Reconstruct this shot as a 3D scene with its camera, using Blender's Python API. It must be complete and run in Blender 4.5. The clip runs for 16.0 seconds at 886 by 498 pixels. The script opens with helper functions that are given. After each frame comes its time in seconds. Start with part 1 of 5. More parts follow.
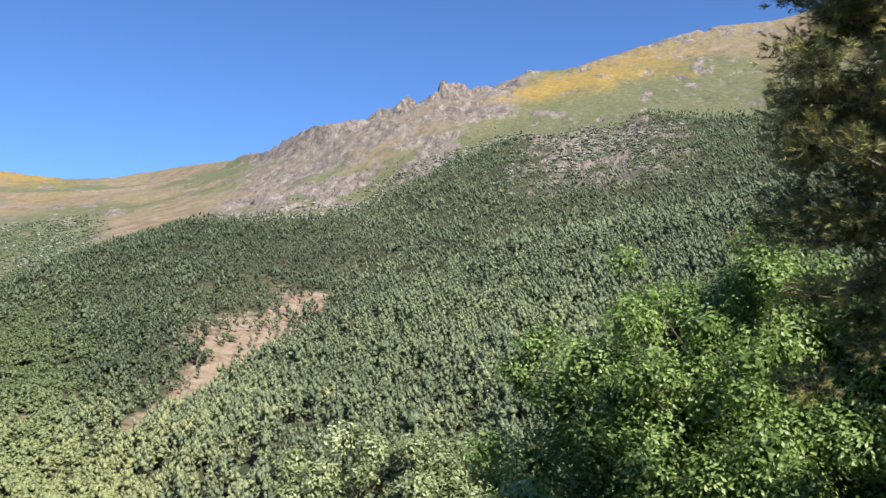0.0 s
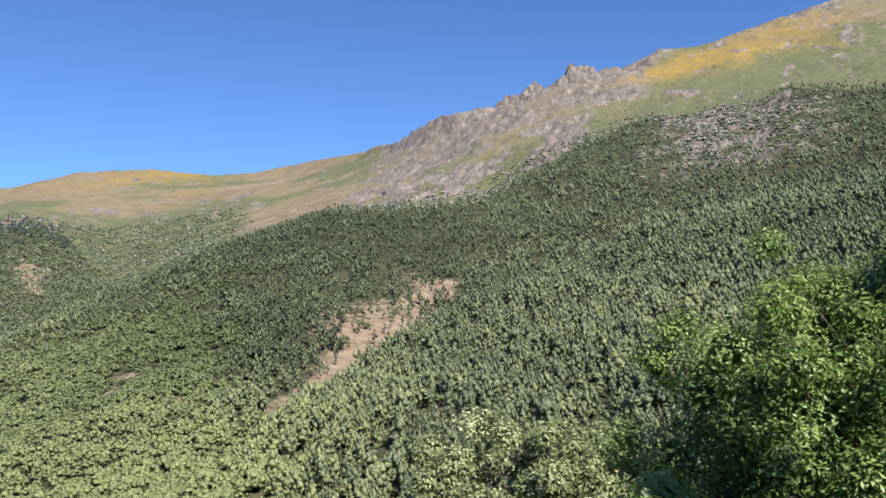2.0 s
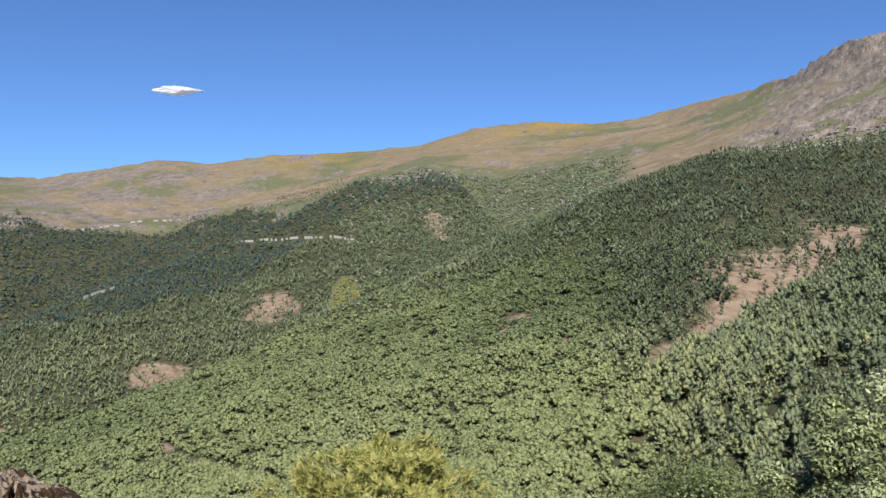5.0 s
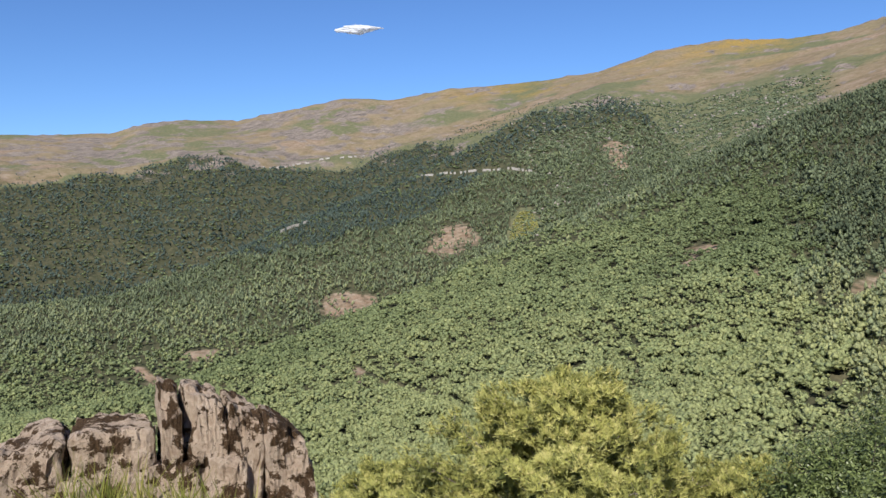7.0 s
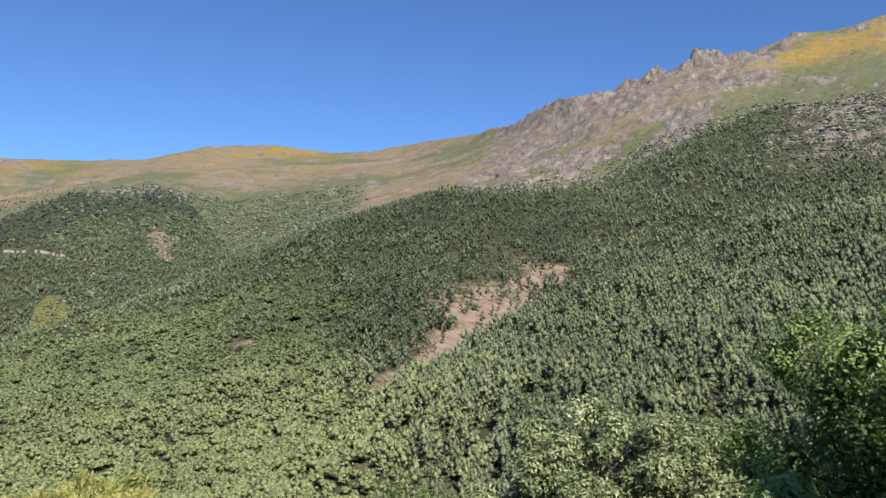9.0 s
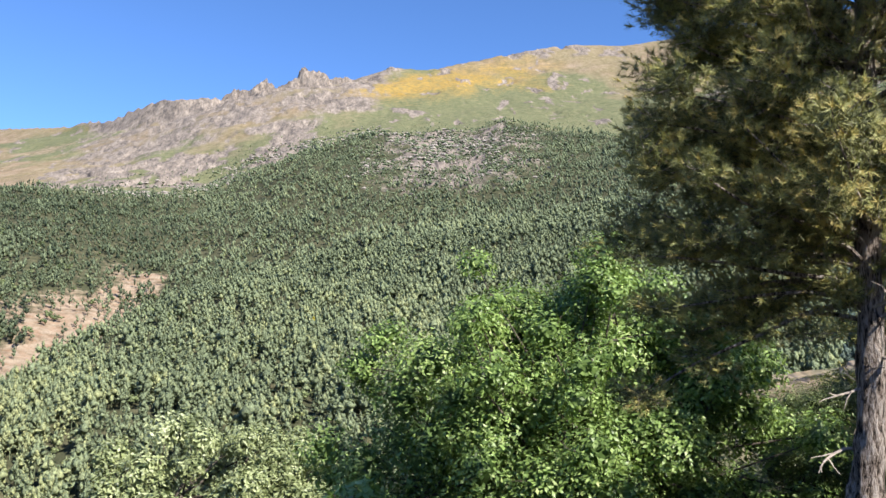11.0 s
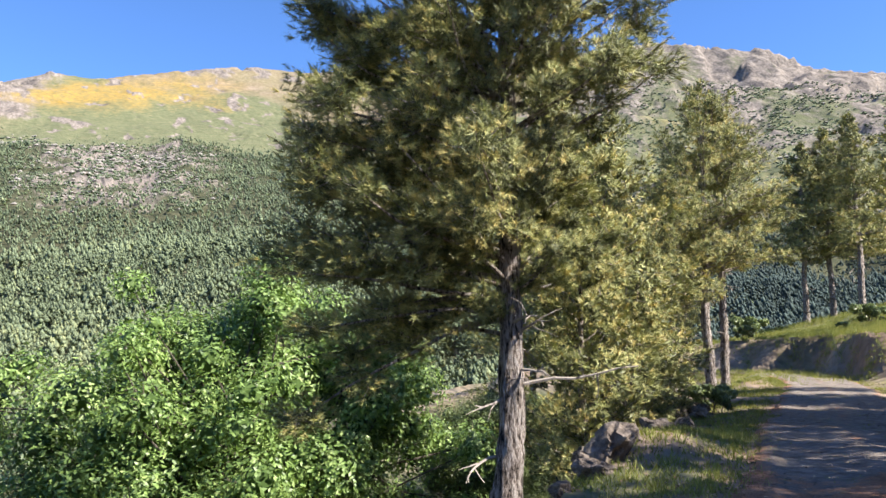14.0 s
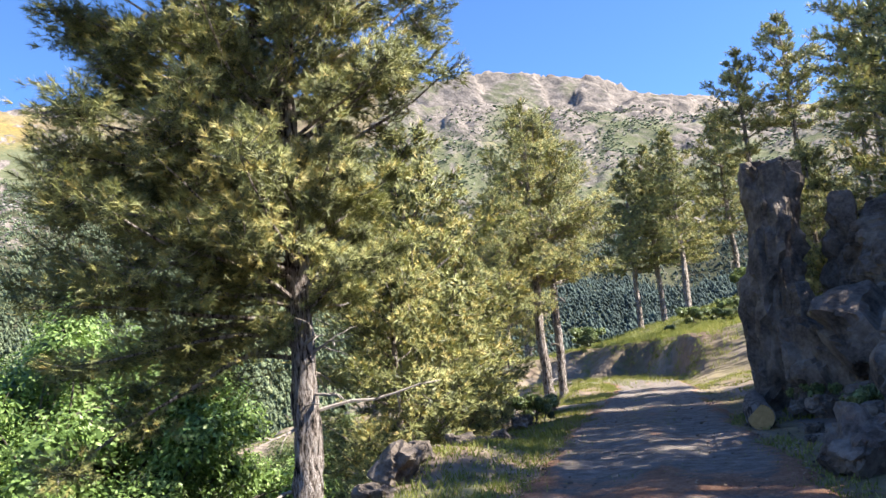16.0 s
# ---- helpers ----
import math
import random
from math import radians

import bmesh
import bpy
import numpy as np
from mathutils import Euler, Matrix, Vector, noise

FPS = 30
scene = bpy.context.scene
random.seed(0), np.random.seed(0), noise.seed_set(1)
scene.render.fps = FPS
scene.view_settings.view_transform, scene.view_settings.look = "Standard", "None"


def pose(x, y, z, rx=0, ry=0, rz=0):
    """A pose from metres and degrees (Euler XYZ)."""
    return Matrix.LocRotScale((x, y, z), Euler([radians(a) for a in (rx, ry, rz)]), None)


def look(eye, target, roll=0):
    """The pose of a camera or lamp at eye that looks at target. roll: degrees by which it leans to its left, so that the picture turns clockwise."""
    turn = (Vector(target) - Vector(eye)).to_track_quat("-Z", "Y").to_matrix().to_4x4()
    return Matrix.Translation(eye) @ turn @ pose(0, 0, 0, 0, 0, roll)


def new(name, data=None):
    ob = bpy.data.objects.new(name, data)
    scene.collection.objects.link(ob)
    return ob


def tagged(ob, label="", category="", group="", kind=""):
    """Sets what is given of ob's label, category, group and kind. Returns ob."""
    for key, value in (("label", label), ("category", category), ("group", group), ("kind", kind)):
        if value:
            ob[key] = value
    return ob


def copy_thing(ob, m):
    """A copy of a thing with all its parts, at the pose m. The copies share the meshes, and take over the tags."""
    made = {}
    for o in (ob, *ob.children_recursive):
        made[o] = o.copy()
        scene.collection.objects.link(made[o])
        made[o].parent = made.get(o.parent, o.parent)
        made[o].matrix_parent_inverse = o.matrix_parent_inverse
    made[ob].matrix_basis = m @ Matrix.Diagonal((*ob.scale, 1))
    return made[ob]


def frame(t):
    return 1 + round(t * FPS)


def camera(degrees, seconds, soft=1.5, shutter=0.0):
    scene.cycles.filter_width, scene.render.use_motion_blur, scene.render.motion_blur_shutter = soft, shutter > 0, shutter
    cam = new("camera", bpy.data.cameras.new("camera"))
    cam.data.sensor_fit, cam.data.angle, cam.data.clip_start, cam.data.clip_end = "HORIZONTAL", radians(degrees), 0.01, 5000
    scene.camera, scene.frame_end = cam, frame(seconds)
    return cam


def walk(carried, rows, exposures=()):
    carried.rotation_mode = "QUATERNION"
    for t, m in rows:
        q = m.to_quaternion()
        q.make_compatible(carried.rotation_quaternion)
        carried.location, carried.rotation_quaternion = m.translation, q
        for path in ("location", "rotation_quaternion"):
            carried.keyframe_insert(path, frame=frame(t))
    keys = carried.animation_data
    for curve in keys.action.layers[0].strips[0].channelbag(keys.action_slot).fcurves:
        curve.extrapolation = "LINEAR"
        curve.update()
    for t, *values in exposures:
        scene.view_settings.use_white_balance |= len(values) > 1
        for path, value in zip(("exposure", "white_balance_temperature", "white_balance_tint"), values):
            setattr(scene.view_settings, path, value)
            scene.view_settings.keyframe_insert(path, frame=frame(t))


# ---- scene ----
# ---------------------------------------------------------------- camera
cam = camera(57.22, 16.0, soft=1.5)
EYE = 1.58
ROWS = [
    (0.00, 0.000, 0.000, -0.000, -0.00, 5.50, 1.50),
    (0.50, -0.020, -0.010, -0.010, 0.99, 4.13, 1.45),
    (1.00, -0.025, -0.035, -0.011, 3.05, 3.68, 1.58),
    (1.50, -0.035, -0.076, 0.004, 5.79, 4.31, 1.82),
    (2.00, -0.088, -0.088, 0.023, 9.14, 4.85, 1.61),
    (2.50, -0.095, -0.126, 0.027, 13.12, 4.82, 1.55),
    (3.00, -0.103, -0.215, 0.022, 17.12, 4.38, 1.53),
    (3.50, -0.107, -0.320, 0.021, 21.09, 3.59, 1.37),
    (4.00, -0.105, -0.402, 0.016, 25.42, 2.89, 0.90),
    (4.50, -0.088, -0.471, 0.016, 30.04, 2.32, 0.32),
    (5.00, -0.056, -0.530, 0.011, 35.58, 1.57, 0.34),
    (5.20, -0.047, -0.529, 0.011, 37.74, 1.30, 0.35),
    (5.72, -0.097, -0.500, 0.016, 43.53, 0.24, 0.67),
    (6.25, -0.148, -0.471, 0.020, 48.08, -1.25, 1.19),
    (6.78, -0.198, -0.442, 0.025, 49.18, -2.70, 1.32),
    (7.30, -0.249, -0.413, 0.029, 44.61, -3.65, 0.48),
    (7.50, -0.281, -0.391, 0.032, 41.51, -3.85, -0.10),
    (8.00, -0.324, -0.294, 0.039, 32.03, -1.85, -1.24),
    (8.50, -0.360, -0.277, 0.032, 24.03, 1.25, -1.49),
    (9.00, -0.327, -0.215, 0.029, 16.73, 3.63, -1.40),
    (9.50, -0.261, -0.125, 0.026, 10.06, 4.97, -1.29),
    (10.00, -0.167, 0.017, 0.030, 2.87, 5.01, -1.52),
    (10.20, -0.151, 0.091, 0.033, -0.40, 5.02, -1.68),
    (10.72, -0.083, 0.322, 0.044, -7.76, 5.11, -1.73),
    (11.25, -0.015, 0.552, 0.055, -13.80, 5.18, -1.48),
    (11.78, 0.053, 0.783, 0.066, -18.00, 5.00, -1.27),
    (12.30, 0.121, 1.013, 0.077, -19.87, 4.34, -1.42),
    (12.50, 0.130, 1.043, 0.079, -20.07, 3.97, -1.58),
    (13.00, 0.177, 1.020, 0.070, -22.48, 4.22, 0.05),
    (13.50, 0.370, 1.040, 0.056, -28.04, 5.54, 1.00),
    (14.00, 0.551, 0.923, 0.011, -33.16, 7.12, 0.29),
    (14.50, 0.859, 1.011, -0.034, -35.55, 8.89, -0.52),
    (15.00, 1.177, 0.958, -0.084, -35.93, 7.17, 1.98),
    (15.50, 1.577, 0.851, -0.179, -42.06, 4.91, 3.55),
    (16.00, 1.954, 0.884, -0.183, -42.75, 8.76, 5.12),
]
walk(cam, [(t, pose(x, y, EYE + z, 90 + pitch, roll, yaw)) for t, x, y, z, yaw, pitch, roll in ROWS],
     exposures=[(0.0, 0.95), (1.0, 0.95), (2.0, 0.78), (4.0, 0.52), (7.5, 0.47), (9.0, 0.56), (10.0, 0.76), (12.3, 1.66), (14.5, 1.55), (16.0, 1.85)])

# ---------------------------------------------------------------- sky and sun
SUN_BEARING, SUN_HEIGHT = -144.0, 41.0          # degrees: left of straight ahead, above the horizon
world = bpy.data.worlds.new("sky")
scene.world = world
world.use_nodes = True
wn = world.node_tree.nodes
sky = wn.new("ShaderNodeTexSky")
sky.sky_type, sky.sun_disc = "NISHITA", False
sky.sun_elevation, sky.sun_rotation = radians(SUN_HEIGHT), radians(-SUN_BEARING)
sky.altitude, sky.air_density, sky.dust_density, sky.ozone_density = 2200, 1.0, 0.8, 4.0
deep = wn.new("ShaderNodeMix")                  # the clear mountain air's deeper blue
deep.data_type, deep.blend_type = "RGBA", "MULTIPLY"
deep.inputs[0].default_value, deep.inputs[7].default_value = 1.0, (0.74, 0.97, 1.27, 1)
world.node_tree.links.new(sky.outputs[0], deep.inputs[6])
world.node_tree.links.new(deep.outputs[2], wn["Background"].inputs[0])
wn["Background"].inputs[1].default_value = 0.078
sb, sh = radians(SUN_BEARING), radians(SUN_HEIGHT)
to_sun = Vector((-math.sin(sb) * math.cos(sh), math.cos(sb) * math.cos(sh), math.sin(sh)))
sun = new("sun", bpy.data.lights.new("sun", "SUN"))
sun.data.energy, sun.data.angle, sun.data.color = 5.0, radians(0.5), (1.0, 0.95, 0.86)
sun.matrix_world = look(to_sun * 50, (0, 0, 0))


# ---------------------------------------------------------------- number helpers
def smooth(a, b, x):
    u = np.clip((np.asarray(x, float) - a) / (b - a), 0, 1)
    return u * u * (3 - 2 * u)


def _hash(i, j, k, seed):
    h = (i.astype(np.int64) * 374761393 + j.astype(np.int64) * 668265263 + k.astype(np.int64) * 2147483647 + seed * 974634777) & 0x7FFFFFFF
    h = ((h ^ (h >> 13)) * 1274126177) & 0x7FFFFFFF
    h = ((h ^ (h >> 16)) * 668265261) & 0x7FFFFFFF
    return ((h ^ (h >> 15)) & 0xFFFFF) / float(0xFFFFF) * 2 - 1


def vnoise(p, seed=0):
    """Smooth noise from -1 to 1 at the rows of p (n, 3)."""
    f0 = np.floor(p).astype(np.int64)
    w = p - f0
    w = w * w * (3 - 2 * w)
    out = 0
    for a in (0, 1):
        for b in (0, 1):
            for c in (0, 1):
                k = (w[:, 0] if a else 1 - w[:, 0]) * (w[:, 1] if b else 1 - w[:, 1]) * (w[:, 2] if c else 1 - w[:, 2])
                out = out + k * _hash(f0[:, 0] + a, f0[:, 1] + b, f0[:, 2] + c, seed)
    return out


def fbm(p, octaves=4, seed=0, ridged=False):
    total, amp, scale = 0, 1.0, 1.0
    for o in range(octaves):
        v = vnoise(p * scale, seed + o * 17)
        total = total + amp * ((1 - 2 * np.abs(v)) if ridged else v)
        amp, scale = amp * 0.5, scale * 2.03
    return total / 1.6


def fbm2(x, y, size, octaves=4, seed=0, ridged=False):
    x, y = np.broadcast_arrays(np.asarray(x, float), np.asarray(y, float))
    p = np.stack([x.ravel() / size, y.ravel() / size, np.full(x.size, 0.37)], 1)
    return fbm(p, octaves, seed, ridged).reshape(x.shape)


def cells(x, y, size, seed=0):
    """Random number of the nearest cell of a jittered grid, and how far inside that cell the place lies."""
    x, y = np.asarray(x, float) / size, np.asarray(y, float) / size
    ix, iy = np.floor(x), np.floor(y)
    best, second, val = np.full(x.shape, 9.0), np.full(x.shape, 9.0), np.zeros(x.shape)
    for dx in (-1, 0, 1):
        for dy in (-1, 0, 1):
            cx, cy = ix + dx, iy + dy
            h = np.modf(np.sin(cx * 12.9898 + cy * 78.233 + seed * 3.7) * 43758.5453)[0]
            g = np.modf(np.sin(cx * 39.346 + cy * 11.135 + seed * 8.1) * 24634.6345)[0]
            d = np.hypot(cx + 0.5 + 0.45 * h - x, cy + 0.5 + 0.45 * g - y)
            near = d < best
            second = np.where(near, best, np.minimum(second, d))
            val = np.where(near, h, val)
            best = np.where(near, d, best)
    return val, second - best


class Geo:
    """Gathers triangles and, per corner point, one tint number."""

    def __init__(self):
        self.v, self.f, self.t, self.n = [], [], [], 0

    def add(self, v, f, tint=0.5):
        v, f = np.asarray(v, np.float32).reshape(-1, 3), np.asarray(f, np.int32).reshape(-1, 3)
        self.v.append(v)
        self.f.append(f + self.n)
        self.t.append(np.broadcast_to(np.asarray(tint, np.float32), (len(v),)))
        self.n += len(v)
        return self

    def mesh(self, name, mat, smooth_shading=False, colors=None):
        v, f, t = np.concatenate(self.v), np.concatenate(self.f), np.concatenate(self.t)
        me = bpy.data.meshes.new(name)
        me.vertices.add(len(v))
        me.vertices.foreach_set("co", v.ravel())
        me.loops.add(f.size)
        me.loops.foreach_set("vertex_index", f.ravel())
        me.polygons.add(len(f))
        me.polygons.foreach_set("loop_start", np.arange(0, f.size, 3, dtype=np.int32))
        me.polygons.foreach_set("loop_total", np.full(len(f), 3, np.int32))
        me.polygons.foreach_set("use_smooth", np.full(len(f), smooth_shading))
        at = me.color_attributes.new("tint", "FLOAT_COLOR", "POINT")
        c = np.stack([t, t, t, np.ones_like(t)], 1) if colors is None else colors
        at.data.foreach_set("color", np.asarray(c, np.float32).ravel())
        me.materials.append(mat)
        me.update()
        me.validate()
        return me


def part(name, geo, mat, parent, label="", smooth_shading=False):
    ob = new(name, geo.mesh(name, mat, smooth_shading))
    ob.parent = parent
    if label:
        ob["label"] = label
    return ob


def grid_faces(rows, cols, wrap=False):
    i, j = np.meshgrid(np.arange(rows - 1), np.arange(cols if wrap else cols - 1), indexing="ij")
    a = (i * cols + j).ravel()
    b = (i * cols + (j + 1) % cols).ravel()
    return np.concatenate([np.stack([a, b, b + cols], 1), np.stack([a, b + cols, a + cols], 1)])


def tube(points, radii, sides=6, rough=0.0, seed=0, caps=True):
    p = np.asarray(points, float)
    d = np.gradient(p, axis=0)
    d /= np.linalg.norm(d, axis=1)[:, None] + 1e-9
    ref = np.array([0.31, 0.2, 0.93]) if abs(d[0, 2]) < 0.9 else np.array([1.0, 0.1, 0])
    a = np.cross(d, ref)
    a /= np.linalg.norm(a, axis=1)[:, None] + 1e-9
    b = np.cross(d, a)
    th = np.linspace(0, 2 * np.pi, sides, endpoint=False)
    r = np.asarray(radii, float)[:, None] * np.ones(sides)
    v = p[:, None, :] + r[..., None] * (np.cos(th)[None, :, None] * a[:, None, :] + np.sin(th)[None, :, None] * b[:, None, :])
    if rough:
        n = fbm(np.stack([v[..., 0].ravel() * 9, v[..., 1].ravel() * 9, v[..., 2].ravel() * 3], 1), 3, seed).reshape(len(p), sides)
        v += (v - p[:, None, :]) * (rough * n)[..., None]
    v = v.reshape(-1, 3)
    f = grid_faces(len(p), sides, True)
    if caps:
        v = np.concatenate([v, p[:1], p[-1:]])
        n = len(p) * sides
        k = np.arange(sides)
        f = np.concatenate([f, np.stack([(k + 1) % sides, k, np.full(sides, n)], 1),
                            np.stack([n - sides + k, n - sides + (k + 1) % sides, np.full(sides, n + 1)], 1)])
    return v, f


def unit(v):
    return v / (np.linalg.norm(v, axis=-1, keepdims=True) + 1e-9)


def ico(sub):
    bm = bmesh.new()
    bmesh.ops.create_icosphere(bm, subdivisions=sub, radius=1)
    v = np.array([q.co[:] for q in bm.verts])
    f = np.array([[q.index for q in g.verts] for g in bm.faces])
    bm.free()
    return v, f


ICO1, ICO2, ICO4, ICO5 = (ico(k) for k in (1, 2, 4, 5))


# ---------------------------------------------------------------- materials
def nodes_of(name):
    m = bpy.data.materials.new(name)
    m.use_nodes = True
    nt = m.node_tree
    return m, nt, nt.nodes, nt.links, nt.nodes["Principled BSDF"]


def noise_node(nt, scale, detail=4, rough=0.6, stretch=None):
    tc = nt.nodes.new("ShaderNodeTexCoord")
    src = tc.outputs["Object"]
    if stretch:
        mp = nt.nodes.new("ShaderNodeMapping")
        mp.inputs["Scale"].default_value = stretch
        nt.links.new(src, mp.inputs[0])
        src = mp.outputs[0]
    n = nt.nodes.new("ShaderNodeTexNoise")
    n.inputs["Scale"].default_value, n.inputs["Detail"].default_value, n.inputs["Roughness"].default_value = scale, detail, rough
    nt.links.new(src, n.inputs["Vector"])
    return n.outputs["Fac"]


def ramp(nt, fac, stops):
    r = nt.nodes.new("ShaderNodeValToRGB")
    while len(r.color_ramp.elements) < len(stops):
        r.color_ramp.elements.new(0.5)
    for e, (pos, col) in zip(r.color_ramp.elements, stops):
        e.position, e.color = pos, (*col, 1) if len(col) == 3 else col
    nt.links.new(fac, r.inputs[0])
    return r.outputs[0]


def mix(nt, fac, a, b, mode="MIX"):
    m = nt.nodes.new("ShaderNodeMix")
    m.data_type, m.blend_type = "RGBA", mode
    for sock, val in ((m.inputs[0], fac), (m.inputs[6], a), (m.inputs[7], b)):
        if hasattr(val, "is_output"):
            nt.links.new(val, sock)
        elif isinstance(val, (int, float)):
            sock.default_value = val
        else:
            sock.default_value = (*val, 1)
    return m.outputs[2]


def calc(nt, op, a, b=0.0, clamp=False):
    m = nt.nodes.new("ShaderNodeMath")
    m.operation, m.use_clamp = op, clamp
    for sock, val in ((m.inputs[0], a), (m.inputs[1], b)):
        if hasattr(val, "is_output"):
            nt.links.new(val, sock)
        else:
            sock.default_value = val
    return m.outputs[0]


def bump(nt, height, strength=0.5, distance=0.05):
    b = nt.nodes.new("ShaderNodeBump")
    b.inputs["Strength"].default_value, b.inputs["Distance"].default_value = strength, distance
    nt.links.new(height, b.inputs["Height"])
    return b.outputs[0]


def attr(nt, name="tint"):
    a = nt.nodes.new("ShaderNodeAttribute")
    a.attribute_name = name
    return a


def foliage(name, dark, light, dry, gloss=0.5, through_light=0.25, shine=0.35, grain=0.0):
    """Leaves: a colour from tree to tree and from leaf to leaf, some light let through."""
    m, nt, n, l, p = nodes_of(name)
    tint = attr(nt).outputs["Fac"]
    isl = n.new("ShaderNodeNewGeometry").outputs["Random Per Island"]
    f = calc(nt, "ADD", calc(nt, "MULTIPLY", tint, 0.75), calc(nt, "MULTIPLY", isl, 0.25))
    col = ramp(nt, f, [(0.05, dark), (0.62, light), (0.98, dry)])
    if grain:
        speck = noise_node(nt, grain, 4, 0.75)
        col = mix(nt, 0.75, col, ramp(nt, speck, [(0.34, (0.16, 0.16, 0.17)), (0.48, (0.58, 0.58, 0.59)), (0.64, (0.93, 0.93, 0.92))]), "OVERLAY")
        l.new(bump(nt, speck, 0.9, 0.7), p.inputs["Normal"])
    l.new(col, p.inputs["Base Color"])
    p.inputs["Roughness"].default_value = gloss
    p.inputs["Specular IOR Level"].default_value = shine
    if through_light:
        t = n.new("ShaderNodeBsdfTranslucent")
        l.new(mix(nt, 1.0, col, (1.15, 1.2, 0.7), "MULTIPLY"), t.inputs[0])
        s = n.new("ShaderNodeMixShader")
        s.inputs[0].default_value = through_light
        l.new(p.outputs[0], s.inputs[1])
        l.new(t.outputs[0], s.inputs[2])
        l.new(s.outputs[0], n["Material Output"].inputs[0])
    return m


def plain(name, stops, scale, roughness=0.85, bump_strength=0.6, bump_distance=0.03, stretch=None, fine=6.0):
    """A rough natural surface: colour over coarse noise, broken by fine noise, with relief."""
    m, nt, n, l, p = nodes_of(name)
    a, b = noise_node(nt, scale, 6, 0.65, stretch), noise_node(nt, scale * fine, 5, 0.7, stretch)
    f = calc(nt, "ADD", calc(nt, "MULTIPLY", a, 0.65), calc(nt, "MULTIPLY", b, 0.35))
    l.new(ramp(nt, f, stops), p.inputs["Base Color"])
    p.inputs["Roughness"].default_value = roughness
    p.inputs["Specular IOR Level"].default_value = 0.25
    l.new(bump(nt, f, bump_strength, bump_distance), p.inputs["Normal"])
    return m


def land_material():
    """Ground: soil and dry grass; rock, broom in flower, bare earth and green turf where the land's own zones say so."""
    m, nt, n, l, p = nodes_of("hillside_ground")
    zone = attr(nt, "tint")
    sep = n.new("ShaderNodeSeparateColor")
    l.new(zone.outputs["Color"], sep.inputs[0])
    rock, broom, bare, green = sep.outputs[0], sep.outputs[1], sep.outputs[2], zone.outputs["Alpha"]
    big, mid, fine = noise_node(nt, 0.012, 6, 0.65), noise_node(nt, 0.08, 6, 0.7), noise_node(nt, 1.6, 5, 0.7)
    strat = noise_node(nt, 0.06, 6, 0.72, (1, 0.28, 0.5))
    turf = ramp(nt, mid, [(0.25, (0.10, 0.092, 0.045)), (0.5, (0.19, 0.155, 0.09)), (0.75, (0.26, 0.215, 0.15))])
    heath = ramp(nt, noise_node(nt, 0.02, 5, 0.7), [(0.3, (0.09, 0.083, 0.042)), (0.48, (0.19, 0.14, 0.09)), (0.7, (0.28, 0.22, 0.165))])
    turf = mix(nt, ramp(nt, noise_node(nt, 0.0055, 5, 0.7), [(0.38, (0, 0, 0)), (0.6, (1, 1, 1))]), turf, heath)
    lush = ramp(nt, mid, [(0.25, (0.066, 0.08, 0.04)), (0.55, (0.13, 0.132, 0.07)), (0.8, (0.2, 0.18, 0.105))])
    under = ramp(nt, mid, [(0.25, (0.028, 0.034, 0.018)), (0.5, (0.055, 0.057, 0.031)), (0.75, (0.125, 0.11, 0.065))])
    stone = ramp(nt, strat, [(0.32, (0.07, 0.062, 0.058)), (0.45, (0.15, 0.126, 0.11)), (0.56, (0.205, 0.172, 0.146)), (0.72, (0.27, 0.232, 0.195))])
    stone = mix(nt, 0.55, stone, ramp(nt, noise_node(nt, 0.22, 6, 0.75, (1, 0.5, 0.35)), [(0.38, (0.12, 0.12, 0.13)), (0.5, (0.5, 0.5, 0.5)), (0.66, (0.85, 0.83, 0.8))]), "OVERLAY")
    gold = ramp(nt, mid, [(0.3, (0.14, 0.125, 0.06)), (0.5, (0.245, 0.17, 0.055)), (0.75, (0.38, 0.235, 0.045))])
    soil = ramp(nt, mid, [(0.3, (0.09, 0.06, 0.036)), (0.5, (0.225, 0.174, 0.125)), (0.75, (0.34, 0.277, 0.208))])

    soil = mix(nt, ramp(nt, noise_node(nt, 0.11, 5, 0.7), [(0.46, (0, 0, 0)), (0.6, (0.45, 0.45, 0.45))]), soil, (0.235, 0.135, 0.085))

    def cut(w, by, soft=0.25):
        a = calc(nt, "ADD", calc(nt, "MULTIPLY", w, 1.0 + soft), calc(nt, "MULTIPLY", calc(nt, "SUBTRACT", by, 0.5), 1.6))
        return calc(nt, "MULTIPLY", calc(nt, "SUBTRACT", a, 0.4), 1.0 / soft, True)

    half = calc(nt, "MULTIPLY", calc(nt, "MINIMUM", green, 0.5), 2.0)
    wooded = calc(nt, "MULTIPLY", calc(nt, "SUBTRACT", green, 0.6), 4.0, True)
    c = mix(nt, cut(half, big, 0.8), turf, lush)
    c = mix(nt, cut(broom, calc(nt, "ADD", calc(nt, "MULTIPLY", mid, 0.6), calc(nt, "MULTIPLY", big, 0.4)), 1.2), c, gold)
    # the ground colour turns darker inside the closed wood
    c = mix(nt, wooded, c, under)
    c = mix(nt, cut(bare, mid, 0.5), c, soil)
    c = mix(nt, cut(rock, strat, 0.5), c, stone)
    c = mix(nt, 0.4, c, ramp(nt, fine, [(0.3, (0.25, 0.25, 0.25)), (0.7, (0.85, 0.85, 0.85))]), "OVERLAY")
    l.new(c, p.inputs["Base Color"])
    p.inputs["Roughness"].default_value = 0.95
    p.inputs["Specular IOR Level"].default_value = 0.15
    far_b = bump(nt, strat, 0.7, 4.0)
    near_b = n.new("ShaderNodeBump")
